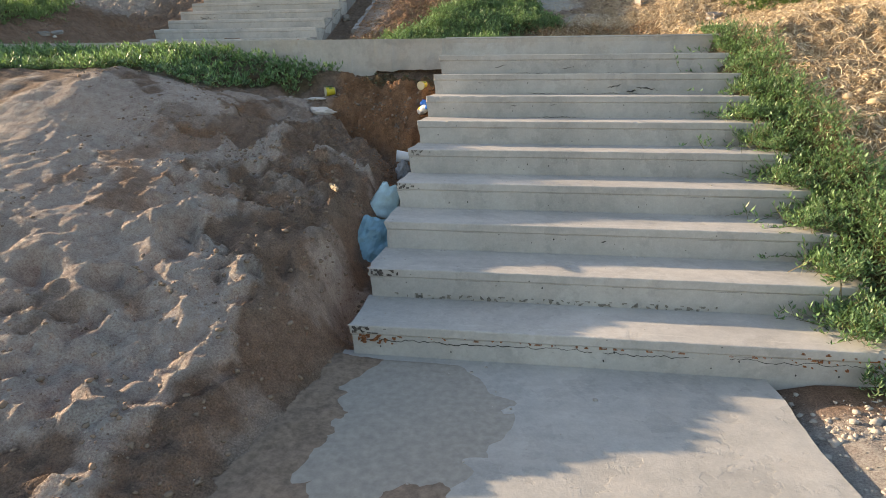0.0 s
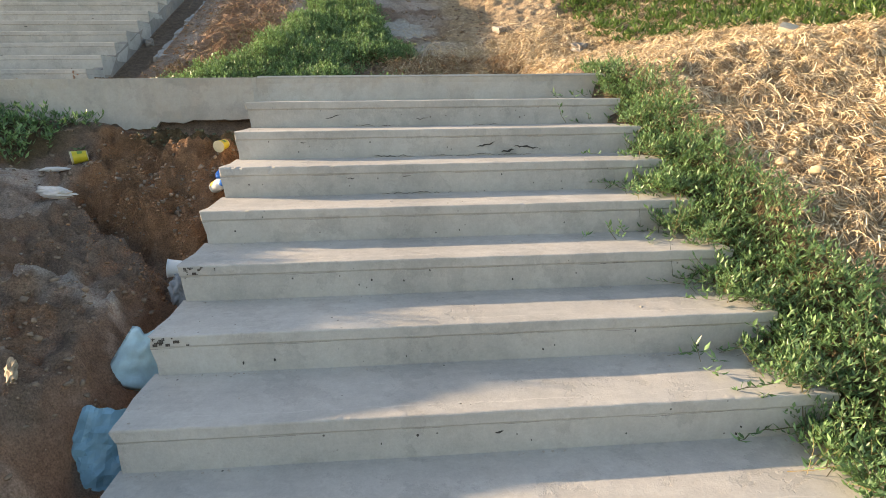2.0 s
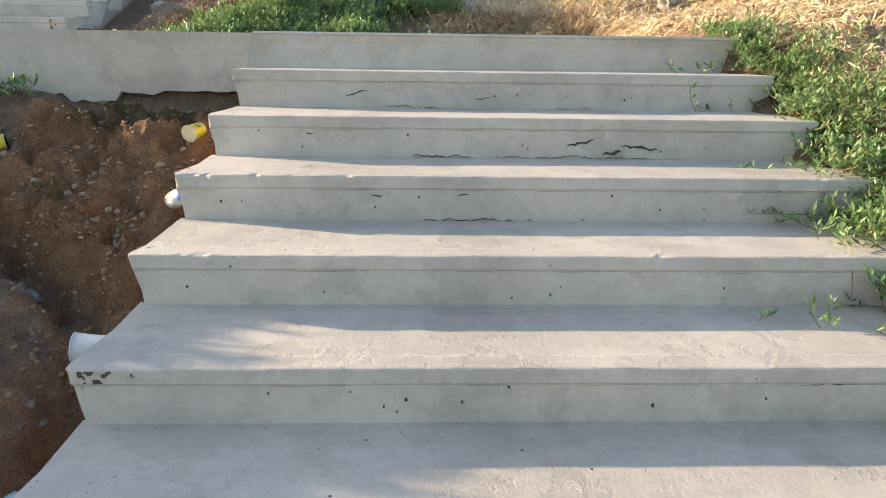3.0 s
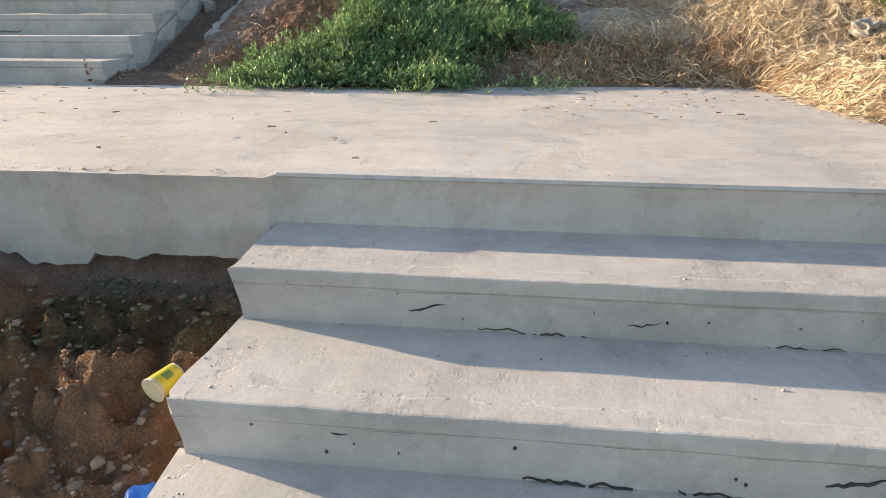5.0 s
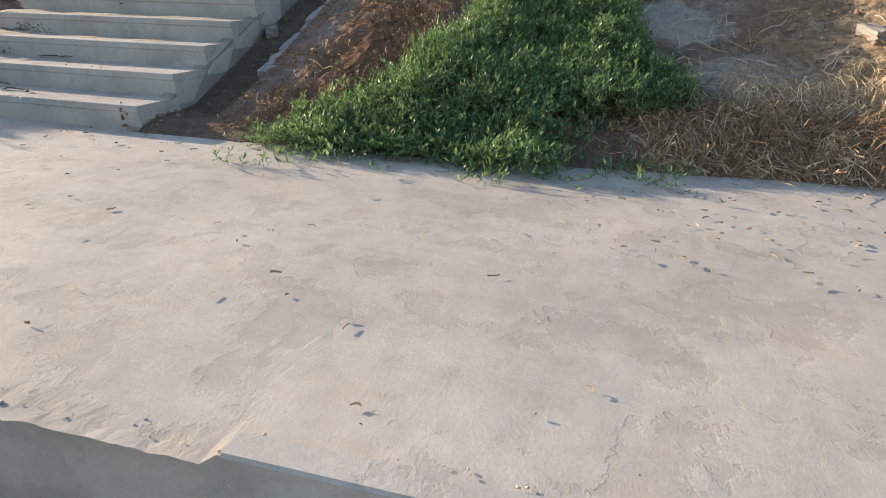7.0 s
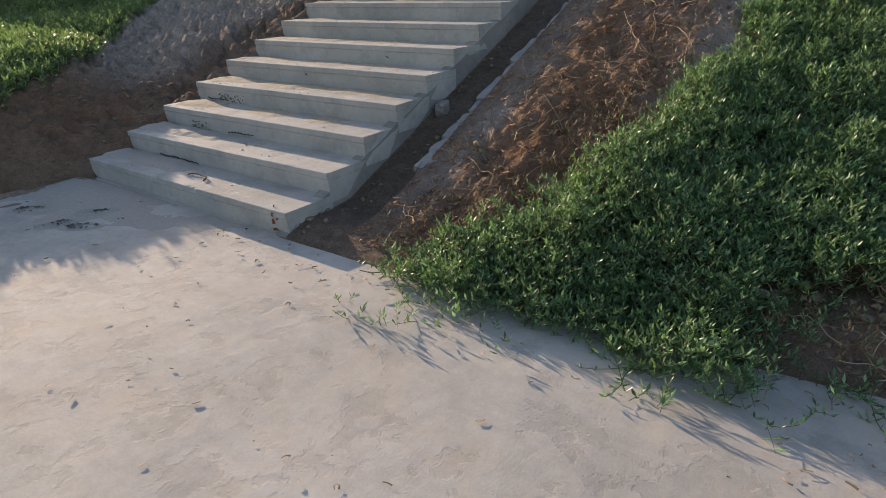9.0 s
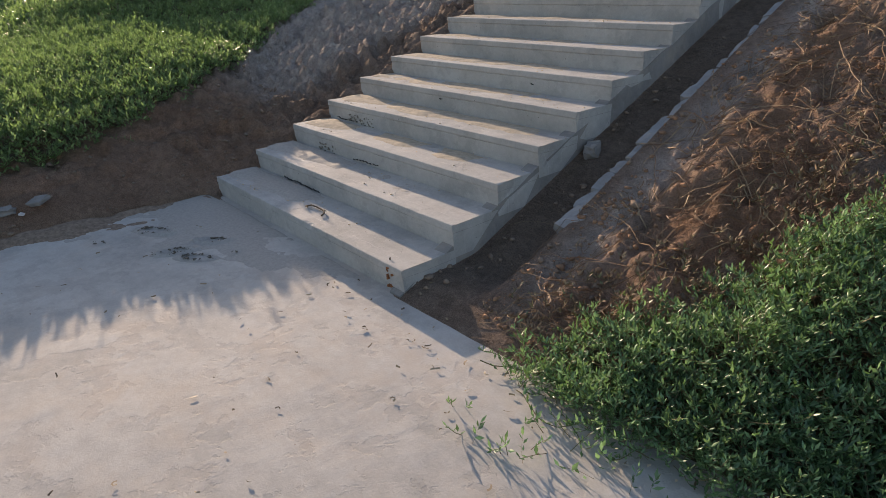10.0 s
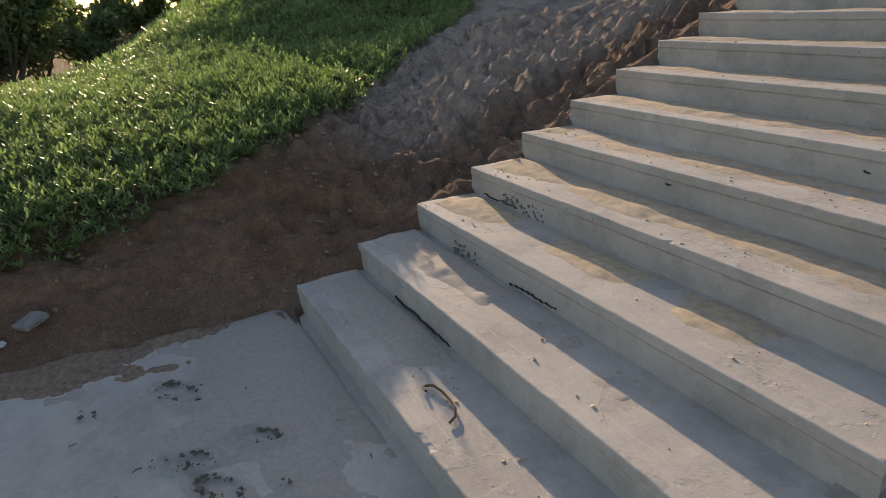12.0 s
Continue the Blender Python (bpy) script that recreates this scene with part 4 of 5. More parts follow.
# ---- thin layers of dirt lying on the concrete ----
def drift(name, area, level, depth, threshold, seed, mat, label, weight=None, prints=(), cell=0.022, scale=3.0):
    x0, x1, y0, y1 = area
    xs, ys = np.arange(x0, x1, cell), np.arange(y0, y1, cell)
    X, Y = np.meshgrid(xs, ys)
    m = fbm(X, Y, scale, 5, seed) + (weight(X, Y) if weight else 0) - threshold
    Z = np.clip(m, -0.3, 0.35) * depth + 0.12 * depth * fbm(X, Y, 11, 4, seed) * (m > 0)
    rim = np.minimum(np.minimum(X - x0, x1 - X), np.minimum(Y - y0, y1 - Y))
    Z = np.where(rim < 0.03, -0.012, Z)
    for px, py, ang, ln in prints:
        dx, dy = X - px, Y - py
        u, v = (dx * math.cos(ang) + dy * math.sin(ang)) / ln, (-dx * math.sin(ang) + dy * math.cos(ang)) / (ln * 0.42)
        q = u * u + v * v
        Z = Z + 0.022 * np.exp(-(np.sqrt(q + 1e-9) - 1.25) ** 2 * 14) * (0.5 + vnoise(X, Y, 30, 3)) - np.where(Z > 0, 0.6 * Z, 0) * np.exp(-q ** 3)
    n = len(xs)
    i, j = np.meshgrid(np.arange(n - 1), np.arange(len(ys) - 1))
    a = (j * n + i).ravel()
    faces = np.stack([a, a + 1, a + n + 1, a + n], 1)
    zf = Z.ravel()
    keep = zf[faces].max(1) > -0.004
    ob = link(name, np.stack([X.ravel(), Y.ravel(), level + np.maximum(zf, -0.012)], 1), faces[keep], mat, smooth=True)
    tagged(ob, label, "dirt", kind="stuff")


MUD = plain("damp_mud", (0.44, 0.40, 0.355), 0.9, 0.12, 45)
FILM = plain("dust_film", (0.385, 0.345, 0.295), 0.95, 0.15, 30)
DUST = plain("dust", (0.50, 0.415, 0.31), 0.95, 0.22, 22)
drift("mud", (-5.3, -2.5, 3.5, 5.86), LEVEL + 0.004, 0.03, 0.10, 101, MUD, "thin trodden mud with shoe prints on the landing",
      weight=lambda x, y: -0.30 + 0.62 * step01(y, 4.7, 5.6) - 0.50 * step01(x + 0.5 * (5.8 - y), -4.0, -2.9), prints=((-4.04, 5.38, 0.9, 0.10), (-4.04, 5.10, 1.2, 0.10), (-3.83, 5.17, 0.7, 0.10), (-4.54, 5.14, 0.6, 0.13)))
drift("soil_spill", (-5.35, -4.7, 3.3, 5.8), LEVEL + 0.004, 0.12, 0.05, 107, CLOD, "soil spilled from the bank onto the landing", weight=lambda x, y: 0.35 - 1.3 * (x + 5.2))
for i in range(1, 11):
    y0 = UP_Y + (i - 1) * GO_UP + 0.045
    wide = i > 2
    drift("soil_spill", (UP_X0, UP_X1 - 0.05 if wide else UP_X0 + 2.0, y0 + 0.05, y0 + GO_UP - 0.01), LEVEL + i * RISE + 0.003, 0.035 if wide else 0.07, 0.12, 120 + i, DUST if wide else MUD,
          "dry soil blown over the tread", weight=lambda x, y, wide=wide, y0=y0: (0.30 if wide else 0.42) - (0.11 if wide else 0.28) * (x - UP_X0) - 0.35 * (1 - step01(y, y0 + 0.06, y0 + 0.20)))
drift("dirt_fan", (-0.5, 1.0, -2.6, -0.3), 0.004, 0.08, 0.05, 113, CLOD, "thin fan of soil washed over the path", weight=lambda x, y: 0.25 - 0.85 * (x - 0.12) - 0.15 * (y + 1.2))
drift("dust_film", (-0.3, 1.4, -2.6, -0.3), 0.003, 0.02, 0.05, 117, FILM, "film of brown dust on the path", weight=lambda x, y: 0.25 - 0.9 * (x - 0.42) + 0.12 * (y + 1.0), scale=1.4)


PRINTS = ((-4.04, 5.38, 0.9, 0.10), (-4.04, 5.10, 1.2, 0.10), (-3.83, 5.17, 0.7, 0.10), (-4.54, 5.14, 0.6, 0.13), (-4.58, 4.76, 0.3, 0.06), (-3.67, 5.40, 0.2, 0.07))


def print_mask(x, y):
    m = np.zeros_like(x)
    for px, py, ang, ln in PRINTS:
        dx, dy = x - px, y - py
        u, v = (dx * math.cos(ang) + dy * math.sin(ang)) / ln, (-dx * math.sin(ang) + dy * math.cos(ang)) / (ln * 0.42)
        q = np.sqrt(u * u + v * v)
        m = np.maximum(m, np.exp(-((q - 1.0) / 0.28) ** 2) * (vnoise(x, y, 14, 6) > 0.42))
    return m


DARK_MUD = plain("dark_mud", (0.17, 0.14, 0.11), 0.95, 0.3, 40)
clods("mud_prints", print_mask, (-5.0, -3.7, 4.7, 5.85), 5200, 37, (0.004, 0.015), DARK_MUD, "crumbled dark mud left by shoes", floor=lambda x, y: surface(x, y) + 0.012, flat=0.5, category="mud")
clods("mud_prints", lambda x, y: (np.abs(x + 4.45 - 1.2 * (y - 6.05)) < 0.25) * (vnoise(x, y, 9, 8) > 0.55) * 0.8, (-4.9, -3.4, 5.93, 6.2), 1500, 38, (0.003, 0.011), TAN_CLOD, "crumbled mud on the lowest tread", floor=surface, flat=0.5, category="mud")


# ---- leaf litter ----
def litter(name, area, count, seed, label, mask):
    x, y, rs = scatter(mask, area, count, seed)
    n, k = len(x), 5
    a, ln = rs.uniform(0, 6.3, n), rs.uniform(0.012, 0.05, n)
    u = np.linspace(-0.5, 0.5, k)[None, :]
    bend = rs.normal(0, 0.9, n)[:, None]
    px = x[:, None] + np.cos(a[:, None] + bend * u) * u * ln[:, None]
    py = y[:, None] + np.sin(a[:, None] + bend * u) * u * ln[:, None]
    pz = surface(px, py) + 0.011 + 0.25 * ln[:, None] * rs.rand(n, 1) * (0.25 - u * u)
    v, f = ribbons(np.stack([px, py, pz], -1), rs.uniform(0.006, 0.012, n), rs)
    tagged(link(name, v, f, LITTER), label, "dead leaves", kind="stuff")


LITTER = dry_material("dead_leaf", (0.10, 0.07, 0.045), (0.33, 0.24, 0.14), (0.55, 0.45, 0.32))
litter("dead_leaves", (0.6, 2.6, 4.5, 6.1), 80, 51, "curled dead leaves scattered on the landing", lambda x, y: np.clip(0.25 + 0.5 * step01(y, 4.6, 5.6), 0, 1))
litter("dead_leaves", (-4.5, 0.8, 3.4, 5.9), 9, 52, "few bits of dead leaf on the landing", lambda x, y: 0.8 + 0 * x)
litter("dead_leaves", (-2.9, -0.3, 5.0, 6.0), 30, 53, "dead leaf bits by the upper steps", lambda x, y: step01(y, 5.0, 5.7))


# ---- gutter kerb ----
def rough_stone(size, seed, cuts=2, rough=0.14):
    bm = bmesh.new()
    bmesh.ops.create_cube(bm, size=1)
    bmesh.ops.subdivide_edges(bm, edges=bm.edges[:], cuts=cuts, use_grid_fill=True)
    for v in bm.verts:
        c = v.co.copy()
        r = c.length
        round_off = 1 - 0.22 * max(0, r - 0.55)
        p = c * 3 + Vector((seed * 7.3, seed * 3.1, seed))
        v.co = c * round_off + rough * noise.noise_vector(p * 0.8) * 0.5 + rough * 0.5 * noise.noise_vector(p * 2.2) * 0.5
        v.co = Vector((v.co.x * size[0], v.co.y * size[1], v.co.z * size[2]))
    return bm


def build_kerb():
    kerb = tagged(thing("kerb", (-1.90, 6.25, 0)), "rough grey cement kerb edging a soil gutter", "kerb", kind="structure")
    rs = random.Random(5)
    y, i = 6.72, 0
    while y < 12:
        ln = rs.uniform(0.12, 0.25)
        ym = y + ln / 2
        z = 2.095 + 0.40 * (ym - 6.90)
        st = part("stone", rough_stone((rs.uniform(0.13, 0.18), ln * 1.12, rs.uniform(0.15, 0.18)), i + 2, 3, 0.20), SHADED_KERB_CEMENT, kerb, smooth=False)
        st.matrix_basis = pose(rs.uniform(-0.02, 0.02), ym - 6.25, z - 0.07 + rs.uniform(-0.012, 0.012), math.degrees(math.atan(0.40)), rs.uniform(-6, 6), rs.uniform(-6, 6))
        y += ln * 1.0
        i += 1


build_kerb()


# ---- loose things ----
BLUE_PLASTIC = plain("blue_plastic", (0.20, 0.42, 0.55), 0.35, 0.2, 14)
PALE_BLUE = plain("pale_blue_plastic", (0.52, 0.74, 0.80), 0.35, 0.2, 12)
WHITE_PLASTIC = plain("white_plastic", (0.72, 0.74, 0.76), 0.4, 0.06, 10)
YELLOW = plain("yellow_print", (0.62, 0.50, 0.035), 0.45, 0.08, 20)
CREAM = plain("cream_inside", (0.66, 0.59, 0.40), 0.6, 0.08, 20)
GREEN_PRINT = plain("green_print", (0.16, 0.27, 0.05), 0.5, 0.1, 20)
CLOTH = plain("white_cloth", (0.70, 0.66, 0.64), 0.85, 0.12, 20)
GREY_RAG = plain("grey_rag", (0.30, 0.32, 0.35), 0.8, 0.2, 20)
STRONG_BLUE = plain("blue_cap", (0.03, 0.22, 0.75), 0.4, 0.1, 20)
BLOCK = plain("cement_block", (0.58, 0.50, 0.37), 0.9, 0.15, 30)
TWIG = plain("twig_bark", (0.16, 0.11, 0.07), 0.9, 0.2, 40)
# near-black colour that paints the shade inside cracks and holes
CRACK_SHADE = plain("crack_shadow", (0.06, 0.055, 0.05), 0.95, 0.2, 60)
DARK_SKIN = plain("weathered_skin", (0.10, 0.085, 0.075), 0.9, 0.4, 50)


def crumpled(size, seed, sub=4, rough=0.5, fold=0.25):
    """A closed limp bag or rag, creased and sagging."""
    bm = bmesh.new()
    bmesh.ops.create_icosphere(bm, subdivisions=sub, radius=1)
    for v in bm.verts:
        c = v.co.copy()
        p = c * 1.4 + Vector((seed * 3.7, seed, seed * 1.9))
        crease = abs(noise.noise(p * 1.6)) + 0.5 * abs(noise.noise(p * 3.7)) + 0.25 * abs(noise.noise(p * 8))
        c *= 1 - rough * crease + fold * noise.noise(p * 0.8)
        v.co = Vector((c.x * size[0], c.y * size[1], c.z * size[2]))
    low = min(v.co.z for v in bm.verts)
    for v in bm.verts:
        v.co.z -= low
    return bm


def sheet_bag(w, h, seed, full=0.10):
    """A flattened bag: two creased walls meeting at their rims."""
    bm = bmesh.new()
    n = 14
    rows = []
    for sgn in (1, -1):
        grid = []
        for j in range(n + 1):
            row = []
            for i in range(n + 1):
                u, v = i / n - 0.5, j / n
                fat = max(0, (0.25 - u * u) * v * (1 - v)) * 0.9
                p = Vector((u * 5, v * 5, seed))
                crease = 0.05 * noise.noise(p) + 0.025 * abs(noise.noise(p * 2.5))
                top = 0.10 * noise.noise(Vector((u * 4, seed * 2, 0))) * v
                row.append(bm.verts.new((u * w * (1.15 - 0.45 * v), sgn * fat * full * w + crease * w * 1.8 + 0.10 * w * u * u * 4, (v + top) * h)))
            grid.append(row)
        rows.append(grid)
    for s, grid in enumerate(rows):
        for j in range(n):
            for i in range(n):
                q = [grid[j][i], grid[j][i + 1], grid[j + 1][i + 1], grid[j + 1][i]]
                bm.faces.new(q if s else q[::-1])
    bmesh.ops.remove_doubles(bm, verts=bm.verts, dist=0.0006)
    return bm


def lathe(profile, n=28):
    """A turned shape round z from (radius, height) pairs."""
    bm = bmesh.new()
    rings = [[bm.verts.new((r * math.cos(2 * math.pi * i / n), r * math.sin(2 * math.pi * i / n), z)) for i in range(n)] for r, z in profile]
    for a, b in zip(rings, rings[1:]):
        for i in range(n):
            bm.faces.new((a[i], a[(i + 1) % n], b[(i + 1) % n], b[i]))
    bm.faces.new(rings[0][::-1])
    bm.faces.new(rings[-1])
    return bm


def floor_at(x, y):
    return float(ground_height(np.array([x]), np.array([y]))[0])


def band(r, h, z0, z1, a0, a1, lift, n=10):
    """A patch of print wrapped round a cup of radius r(z)."""
    bm = bmesh.new()
    g = [[bm.verts.new(((r(z) + lift) * math.cos(a), (r(z) + lift) * math.sin(a), z)) for a in [a0 + (a1 - a0) * i / n for i in range(n + 1)]] for z in (z0, (z0 + z1) / 2, z1)]
    for p, q in zip(g, g[1:]):
        for i in range(n):
            bm.faces.new((p[i], p[i + 1], q[i + 1], q[i]))
    return bm


def paper_cup(at, turn, wall_mat, label, r0=0.027, r1=0.036, h=0.085, printed=True):
    cup = tagged(thing("paper_cup", at, turn), label, "cup")
    part("body", lathe([(r0, 0), (r0, 0.0), (r1, h), (r1 - 0.0015, h), (r0 - 0.002, 0.004), (0.002, 0.004)]), CREAM if printed else wall_mat, cup, smooth=True)
    part("rim", lathe([(r1 - 0.001, h - 0.002), (r1 + 0.002, h - 0.001), (r1 + 0.002, h + 0.002), (r1 - 0.001, h + 0.002)]), CREAM if printed else wall_mat, cup)
    if printed:
        rad = lambda z: r0 + (r1 - r0) * z / h
        part("print", band(rad, h, 0.006, h - 0.010, 0, 2 * math.pi, 0.0008, 30), wall_mat, cup, "yellow printed sleeve", smooth=True)
        part("emblem", band(rad, h, 0.028, 0.056, 0.6, 1.3, 0.0016), GREEN_PRINT, cup, "dark round emblem")
        part("emblem", band(rad, h, 0.028, 0.056, 3.4, 4.1, 0.0016), GREEN_PRINT, cup, "dark round emblem")
    return cup


paper_cup((-0.11, 2.68, floor_at(-0.13, 2.64) + 0.022), (98, 0, -18), YELLOW, "yellow paper cup lying on red soil")
paper_cup((-0.96, 2.64, floor_at(-0.98, 2.62) + 0.036), (96, 0, -62), YELLOW, "yellow paper cup lying in the gully", 0.032, 0.041, 0.095)
paper_cup((-0.025, 1.575, 0.752), (0, -84, 12), WHITE_PLASTIC, "white plastic cup leaning against a step", 0.032, 0.045, 0.12, False)

bag = tagged(part("plastic_bag", sheet_bag(0.27, 0.30, 3.0), BLUE_PLASTIC), "translucent blue plastic bag hanging against a step", "bag")
bag.matrix_basis = pose(-0.11, 0.60, floor_at(-0.11, 0.60) + 0.0, -18, 12, 18)
bag = tagged(part("plastic_bag", sheet_bag(0.21, 0.25, 6.0, 1.1), PALE_BLUE, smooth=True), "crumpled pale blue plastic bag in the gully", "bag")
bag.matrix_basis = pose(-0.15, 1.00, floor_at(-0.13, 1.02) + 0.02, -16, 24, 12)
rag = tagged(part("rag", crumpled((0.065, 0.085, 0.105), 8.0, 4, 0.5), GREY_RAG, smooth=True), "dirty grey rag beside a step", "rag")
rag.matrix_basis = pose(-0.09, 1.54, floor_at(-0.09, 1.54) - 0.01, 0, 0, 20)
rag = tagged(part("cloth", crumpled((0.19, 0.045, 0.04), 11.0, 4, 0.6), CLOTH, smooth=True), "twisted white cloth on the heap", "cloth")
rag.matrix_basis = pose(-0.92, 2.12, floor_at(-0.92, 2.12) - 0.005, 0, 0, -28)
rag = tagged(part("cloth", crumpled((0.10, 0.03, 0.02), 14.0, 3, 0.6), CLOTH, smooth=True), "scrap of white cloth in the gully", "cloth")
rag.matrix_basis = pose(-1.10, 2.50, floor_at(-1.10, 2.50), 0, 0, 5)
rag = tagged(part("plastic_bag", crumpled((0.10, 0.05, 0.03), 17.0, 3, 0.6), GREY_RAG, smooth=True), "flattened grey plastic scrap in the gully", "bag")
rag.matrix_basis = pose(-0.56, 2.02, floor_at(-0.56, 2.02), 0, 0, -50)
rag = tagged(part("cloth", crumpled((0.14, 0.025, 0.02), 21.0, 3, 0.75), LITTER), "shrivelled dry plant scrap on the heap", "dead plant")
rag.matrix_basis = pose(-0.34, 0.62, floor_at(-0.34, 0.62), 0, 0, -60)

# bottle shape with a blue cap, standing in for a printed white cup
bottle = tagged(thing("bottle", (-0.07, 2.20, floor_at(-0.07, 2.20) + 0.05), (70, 20, 30)), "bottle shape standing in for a white and blue printed cup", "bottle")
part("body", lathe([(0.030, 0), (0.034, 0.006), (0.034, 0.085), (0.026, 0.105), (0.014, 0.115), (0.014, 0.125)]), WHITE_PLASTIC, bottle, smooth=True)
part("cap", lathe([(0.018, 0.122), (0.019, 0.124), (0.019, 0.145), (0.017, 0.148)]), STRONG_BLUE, bottle, "blue screw cap")
part("label", band(lambda z: 0.034, 0.1, 0.02, 0.07, 0.5, 3.4, 0.0008), YELLOW, bottle, "yellow printed label", smooth=True)
rag = tagged(part("plastic_bag", crumpled((0.055, 0.08, 0.05), 25.0, 3, 0.5), STRONG_BLUE, smooth=True), "bright blue plastic wrapper against a step", "bag")
rag.matrix_basis = pose(-0.055, 2.36, floor_at(-0.055, 2.36) + 0.01, 0, 0, 0)

blk = tagged(part("cement_block", rough_stone((0.27, 0.15, 0.11), 31, 3, 0.03), BLOCK), "pale cement block lying at the grass edge", "block")
blk.matrix_basis = pose(4.50, 4.02, floor_at(4.50, 4.02) + 0.07, 18, -14, 52)
for k, (px, py, sx, sy, sz, turn) in enumerate(((-5.33, 4.33, 0.13, 0.08, 0.05, 70), (-2.30, 7.55, 0.10, 0.13, 0.10, 15), (3.35, 6.35, 0.26, 0.14, 0.10, 40), (2.55, 7.7, 0.12, 0.30, 0.08, 10))):
    st = tagged(part("stone", rough_stone((sx, sy, sz), 50 + k, 3, 0.35), ROUGH_CEMENT), "rough grey lump of cement on the soil", "stone")
    st.matrix_basis = pose(px, py, floor_at(px, py) + sz * 0.3, 8, -6, turn)

slab = tagged(part("cement_plate", rough_stone((0.20, 0.12, 0.035), 81, 3, 0.12), ROUGH_CEMENT), "flat broken plate of cement on the soil", "stone")
slab.matrix_basis = pose(-5.35, 4.54, floor_at(-5.35, 4.54) + 0.02, 14, -10, 35)

# white paper scrap at the foot of the bank
sc = tagged(part("paper_scrap", crumpled((0.035, 0.025, 0.02), 33.0, 2, 0.6), CLOTH), "small crumpled white paper on the soil", "litter")
sc.matrix_basis = pose(-5.26, 4.42, floor_at(-5.26, 4.42), 0, 0, 0)


def twig(points, radius, mat, label):
    cu = bpy.data.curves.new("twig", "CURVE")
    cu.dimensions, cu.bevel_depth, cu.bevel_resolution = "3D", radius, 1
    sp = cu.splines.new("POLY")
    sp.points.add(len(points) - 1)
    for p, q in zip(sp.points, points):
        p.co = (*q, 1)
    cu.materials.append(mat)
    tagged(new("twig", cu), label, "twig")


z1 = LEVEL + RISE + 0.012
twig([(-3.62 + 0.13 * math.cos(0.5 * k), 5.98 + 0.05 * math.sin(0.55 * k) + 0.008 * k, z1 + 0.004 * (k % 3)) for k in range(9)], 0.006, TWIG, "curled dry twig lying on a tread")
twig([(-1.52 + 0.035 * k, 1.70 - 0.03 * k, floor_at(-1.52 + 0.035 * k, 1.70 - 0.03 * k) + 0.012 + 0.012 * math.sin(k)) for k in range(8)], 0.005, TWIG, "dark dry twig on the heap")


# ---- cracks and worn skin on the steps ----
def crack(step, seed_y, x0, x1, z0, z1, thick, seed, face=0.006):
    rs = random.Random(seed)
    n = max(int(abs(x1 - x0) / 0.012), 4)
    up, lo = [], []
    z = 0.0
    for i in range(n + 1):
        t = i / n
        z = z * 0.7 + rs.uniform(-0.006, 0.006)
        w = thick * (math.sin(math.pi * t) ** 0.6) * rs.uniform(0.3, 1.2) + 0.0004
        x = x0 + (x1 - x0) * t
        up.append((x, face, z0 + (z1 - z0) * t + z + w / 2)), lo.append((x, face, z0 + (z1 - z0) * t + z - w / 2))
    back = [(x, y + 0.02, zz) for x, y, zz in up + lo]
    vs = up + lo + back
    m = n + 1
    fs = [(m + i, m + i + 1, i + 1, i) for i in range(n)]
    fs += [(i, i + 1, 2 * m + i + 1, 2 * m + i) for i in range(n)] + [(m + i + 1, m + i, 3 * m + i, 3 * m + i + 1) for i in range(n)]
    link("crack", vs, fs, CRACK_SHADE, step, "ragged crack in the riser, its shade painted dark")


flights = [o for o in scene.objects if o.name.startswith("staircase")]
low_steps = sorted([o for o in flights[0].children if o.name.startswith("step")], key=lambda o: o.location.z)
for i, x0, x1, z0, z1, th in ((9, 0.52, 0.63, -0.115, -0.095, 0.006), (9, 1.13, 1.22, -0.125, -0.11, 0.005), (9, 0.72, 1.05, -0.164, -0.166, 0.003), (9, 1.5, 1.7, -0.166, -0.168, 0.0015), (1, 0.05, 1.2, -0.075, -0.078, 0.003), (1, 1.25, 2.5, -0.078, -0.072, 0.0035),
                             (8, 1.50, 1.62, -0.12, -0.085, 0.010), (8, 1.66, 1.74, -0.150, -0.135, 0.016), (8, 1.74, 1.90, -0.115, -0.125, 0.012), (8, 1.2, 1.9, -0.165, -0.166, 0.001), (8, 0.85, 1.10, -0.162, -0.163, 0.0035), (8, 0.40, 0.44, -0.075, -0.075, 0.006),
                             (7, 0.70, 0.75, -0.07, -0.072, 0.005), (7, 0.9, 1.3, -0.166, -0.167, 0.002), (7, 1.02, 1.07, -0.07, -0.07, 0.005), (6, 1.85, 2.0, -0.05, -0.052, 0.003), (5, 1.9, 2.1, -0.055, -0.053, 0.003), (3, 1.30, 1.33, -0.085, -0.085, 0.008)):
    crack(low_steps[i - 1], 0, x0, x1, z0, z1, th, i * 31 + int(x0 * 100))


def hole(step, x, z, r, seed):
    rs = random.Random(seed)
    bm = bmesh.new()
    ring = [bm.verts.new((x + r * math.cos(a) * rs.uniform(0.6, 1.2), 0.006, z + 1.5 * r * math.sin(a) * rs.uniform(0.6, 1.2))) for a in [k * 0.7854 for k in range(8)]]
    deep = [bm.verts.new((v.co.x, 0.03, v.co.z)) for v in ring]
    bm.faces.new(ring)
    for k in range(8):
        bm.faces.new((ring[k], deep[k], deep[(k + 1) % 8], ring[(k + 1) % 8]))
    part("hole", bm, CRACK_SHADE, step, "hole left in the concrete, its shade painted dark")


rs = random.Random(17)
for st in low_steps:
    for k in range(7):
        hole(st, rs.uniform(0.1, 2.4), rs.uniform(-0.15, -0.055), rs.uniform(0.002, 0.0045), rs.random())


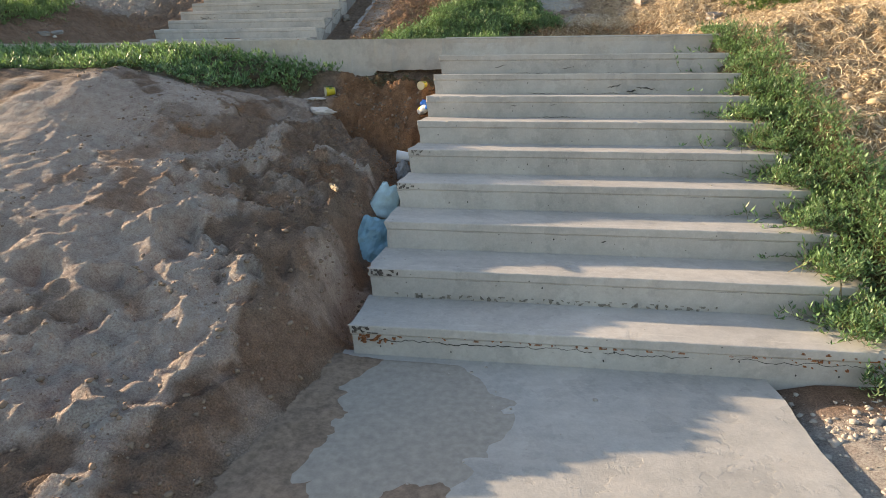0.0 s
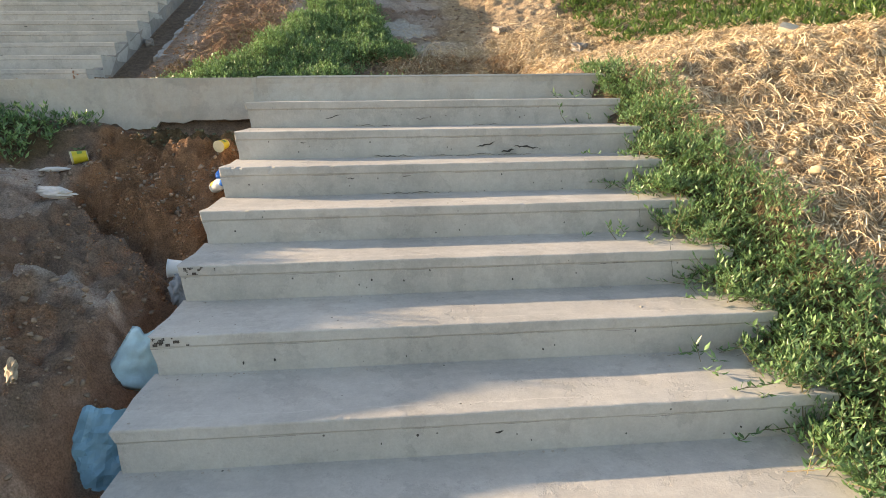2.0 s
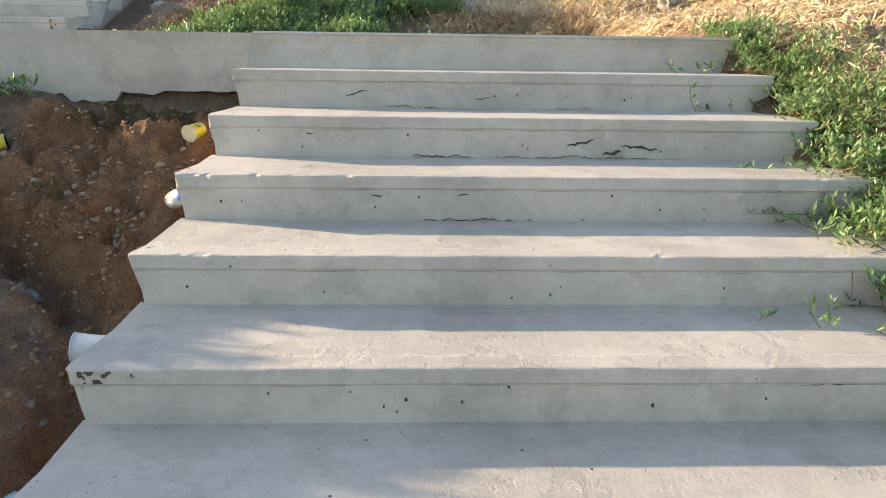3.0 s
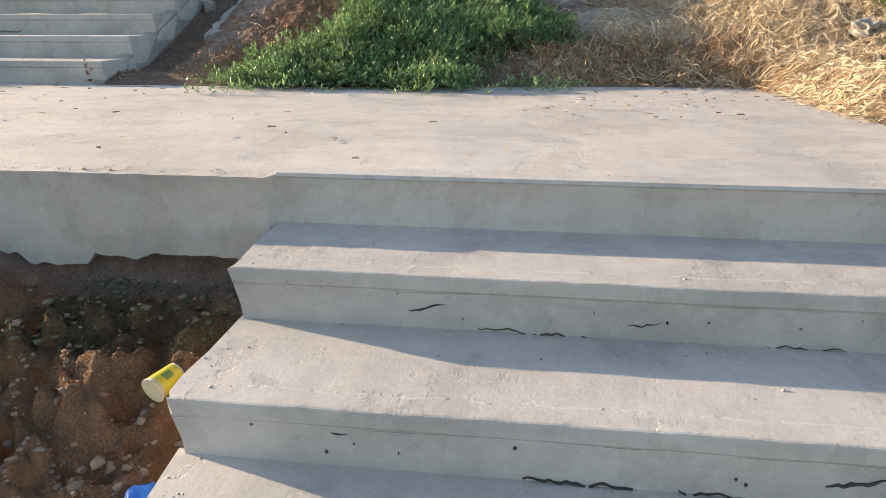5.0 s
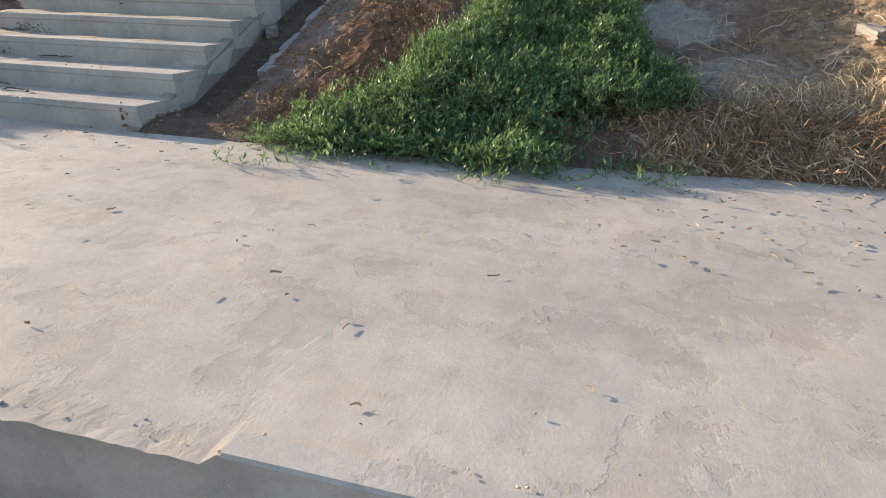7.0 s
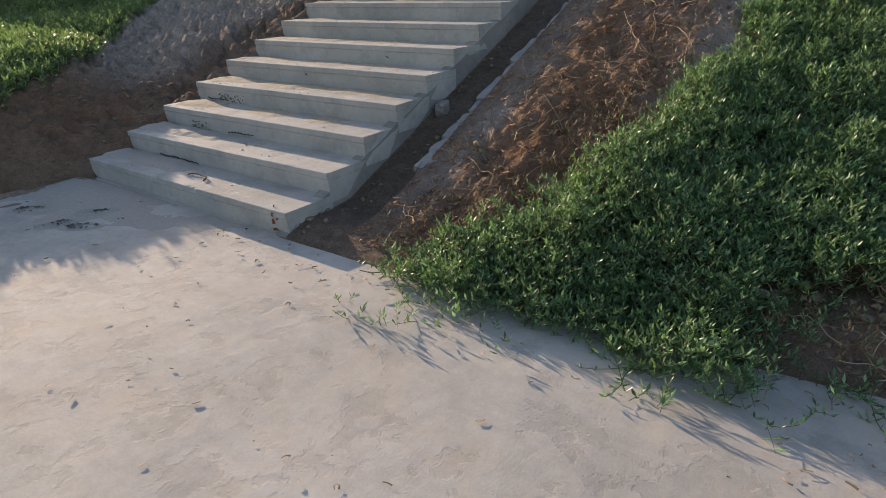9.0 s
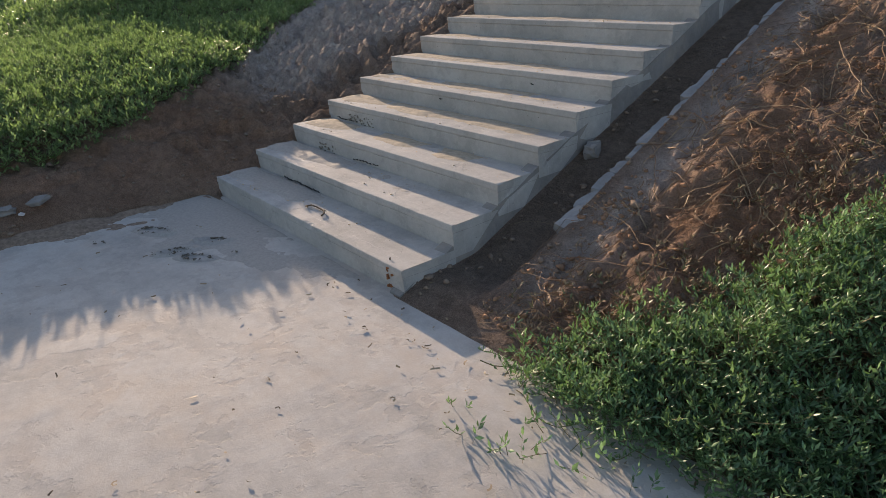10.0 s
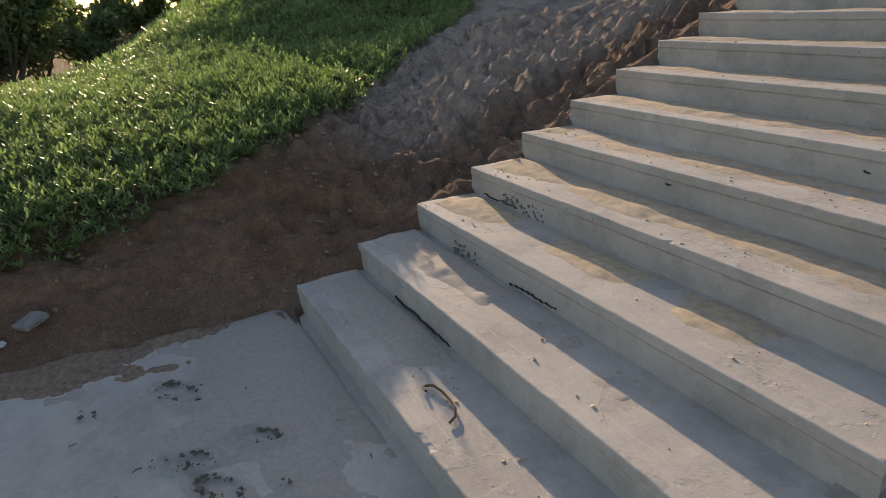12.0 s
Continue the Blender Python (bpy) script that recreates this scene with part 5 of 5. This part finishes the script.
def worn_skin(step, x0, x1, seed, mat, z0=-0.042, z1=-0.006, dense=0.5, cell=0.006, face=-0.0045):
    """Flaked dark patches on the lip of a step."""
    bm = bmesh.new()
    nx, nz = int((x1 - x0) / cell), int((z1 - z0) / cell)
    for i in range(nx):
        for j in range(nz):
            x, z = x0 + (i + 0.5) * cell, z0 + (j + 0.5) * cell
            d = 0.5 + 0.5 * noise.noise(Vector((x * 45, z * 60, seed)))
            fade = 1 - (x - x0) / (x1 - x0) * 0.55 if seed % 2 else 1.0
            if d * fade > 1 - dense:
                s = cell * (0.62 + 0.3 * noise.noise(Vector((x * 300, z * 300, seed))))
                y = face + 0.0008 * noise.noise(Vector((x * 99, z * 99, 1)))
                c = [bm.verts.new((x + a * s, y, z + b * s)) for a, b in ((-0.6, -0.6), (0.6, -0.6), (0.6, 0.6), (-0.6, 0.6))]
                e = [bm.verts.new((v.co.x, 0.012, v.co.z)) for v in c]
                bm.faces.new(c)
                for k in range(4):
                    bm.faces.new((c[k], e[k], e[(k + 1) % 4], c[(k + 1) % 4]))
    part("worn_skin", bm, mat, step, "flaked dark skin on the nosing")["kind"] = "stuff"


RUST = plain("rust_stain", (0.33, 0.13, 0.055), 0.9, 0.5, 40)
DAMP = plain("damp_scum", (0.24, 0.215, 0.18), 0.9, 0.3, 40)
worn_skin(low_steps[1], 0.15, 1.9, 14, DAMP, -0.168, -0.138, 0.40, 0.0055, 0.0065)
worn_skin(low_steps[0], 0.25, 2.2, 18, RUST, -0.062, -0.046, 0.36, 0.005, 0.004)
worn_skin(low_steps[1], 0.02, 0.34, 3, DARK_SKIN, dense=0.55)
worn_skin(low_steps[3], 0.02, 0.22, 5, DARK_SKIN, dense=0.55)
worn_skin(low_steps[4], 0.03, 0.24, 7, DARK_SKIN, dense=0.52)
worn_skin(low_steps[0], 0.02, 0.22, 9, DARK_SKIN, dense=0.58)
worn_skin(low_steps[0], 0.05, 0.50, 11, RUST, -0.095, -0.045, 0.50)
worn_skin(low_steps[0], 2.10, 2.53, 12, RUST, -0.10, -0.008, 0.30)


high_steps = sorted([o for o in flights[1].children if o.name.startswith("step")], key=lambda o: o.location.z)
worn_skin(high_steps[0], 2.52, 2.655, 15, RUST, -0.15, -0.012, 0.45, 0.006, -0.045)
worn_skin(high_steps[2], 0.45, 1.15, 21, DAMP, -0.165, -0.085, 0.42, 0.009, -0.012)
worn_skin(high_steps[3], 0.35, 0.75, 22, DAMP, -0.165, -0.08, 0.40, 0.009, -0.008)
for i, x0, x1, z0, z1, th in ((3, 1.0, 1.35, -0.15, -0.14, 0.004), (4, 0.15, 0.5, -0.14, -0.15, 0.006), (2, 0.5, 1.1, -0.15, -0.16, 0.005), (5, 1.2, 1.25, -0.07, -0.07, 0.008), (6, 1.9, 1.93, -0.09, -0.09, 0.008)):
    crack(high_steps[i - 1], 0, x0, x1, z0, z1, th, i * 37 + int(x0 * 100), -0.004 - 0.015 * x0)


# ---- trees beyond the bank ----
BARK = plain("bark", (0.16, 0.12, 0.09), 0.9, 0.3, 8)


def tree(at, height, seed):
    rs = np.random.RandomState(seed)
    t = tagged(thing("tree", at), "green broadleaf tree beyond the bank, paled by painted haze", "tree", "far trees")
    bm = bmesh.new()

    def limb(a, b, r0, r1):
        d = (b - a).normalized()
        s = d.orthogonal().normalized()
        q = d.cross(s)
        n = 7
        ra = [bm.verts.new(a + (s * math.cos(k * 2 * math.pi / n) + q * math.sin(k * 2 * math.pi / n)) * r0) for k in range(n)]
        rb = [bm.verts.new(b + (s * math.cos(k * 2 * math.pi / n) + q * math.sin(k * 2 * math.pi / n)) * r1) for k in range(n)]
        for k in range(n):
            bm.faces.new((ra[k], ra[(k + 1) % n], rb[(k + 1) % n], rb[k]))

    fork = Vector((0.2, 0.1, height * 0.10))
    limb(Vector((0, 0, -0.5)), fork, height * 0.020, height * 0.014)
    tips = []
    for k in range(8):
        a = k * 2.4 + rs.uniform(-0.4, 0.4)
        tip = fork + Vector((math.cos(a) * height * rs.uniform(0.15, 0.36), math.sin(a) * height * rs.uniform(0.15, 0.36), height * rs.uniform(0.02, 0.66)))
        limb(fork - Vector((0, 0, rs.uniform(0, 0.8))), tip, height * 0.014, height * 0.004)
        tips.append(tip)
    part("trunk", bm, BARK, t)
    centres = np.array([tp[:] for tp in tips])
    n = 9000
    c = centres[rs.randint(0, len(centres), n)] + rs.normal(size=(n, 3)) * height * np.array([0.085, 0.085, 0.07])
    d = unit(rs.normal(size=(n, 3)))
    s = unit(np.cross(d, rs.normal(size=(n, 3))))
    L = rs.uniform(0.18, 0.36, n)
    v, f = leaf_cloud(c, d, s, L, L * 0.5)
    link("crown", v, f, HAZY_TREE_LEAF, t)


for k, (x, y, hgt) in enumerate(((-30, 2.6, 4.6), (-34, 1.0, 5.2), (-29, -0.6, 4.4), (-37, 3.2, 5.0), (-33, -3.5, 5.2), (-41, -1.0, 6.2), (-36, -6.5, 5.6), (-34, 5.6, 3.4), (-38, 7.6, 3.6), (-37, 10.2, 3.2))):
    tree((x, y, floor_at(x, y)), hgt, 70 + k)
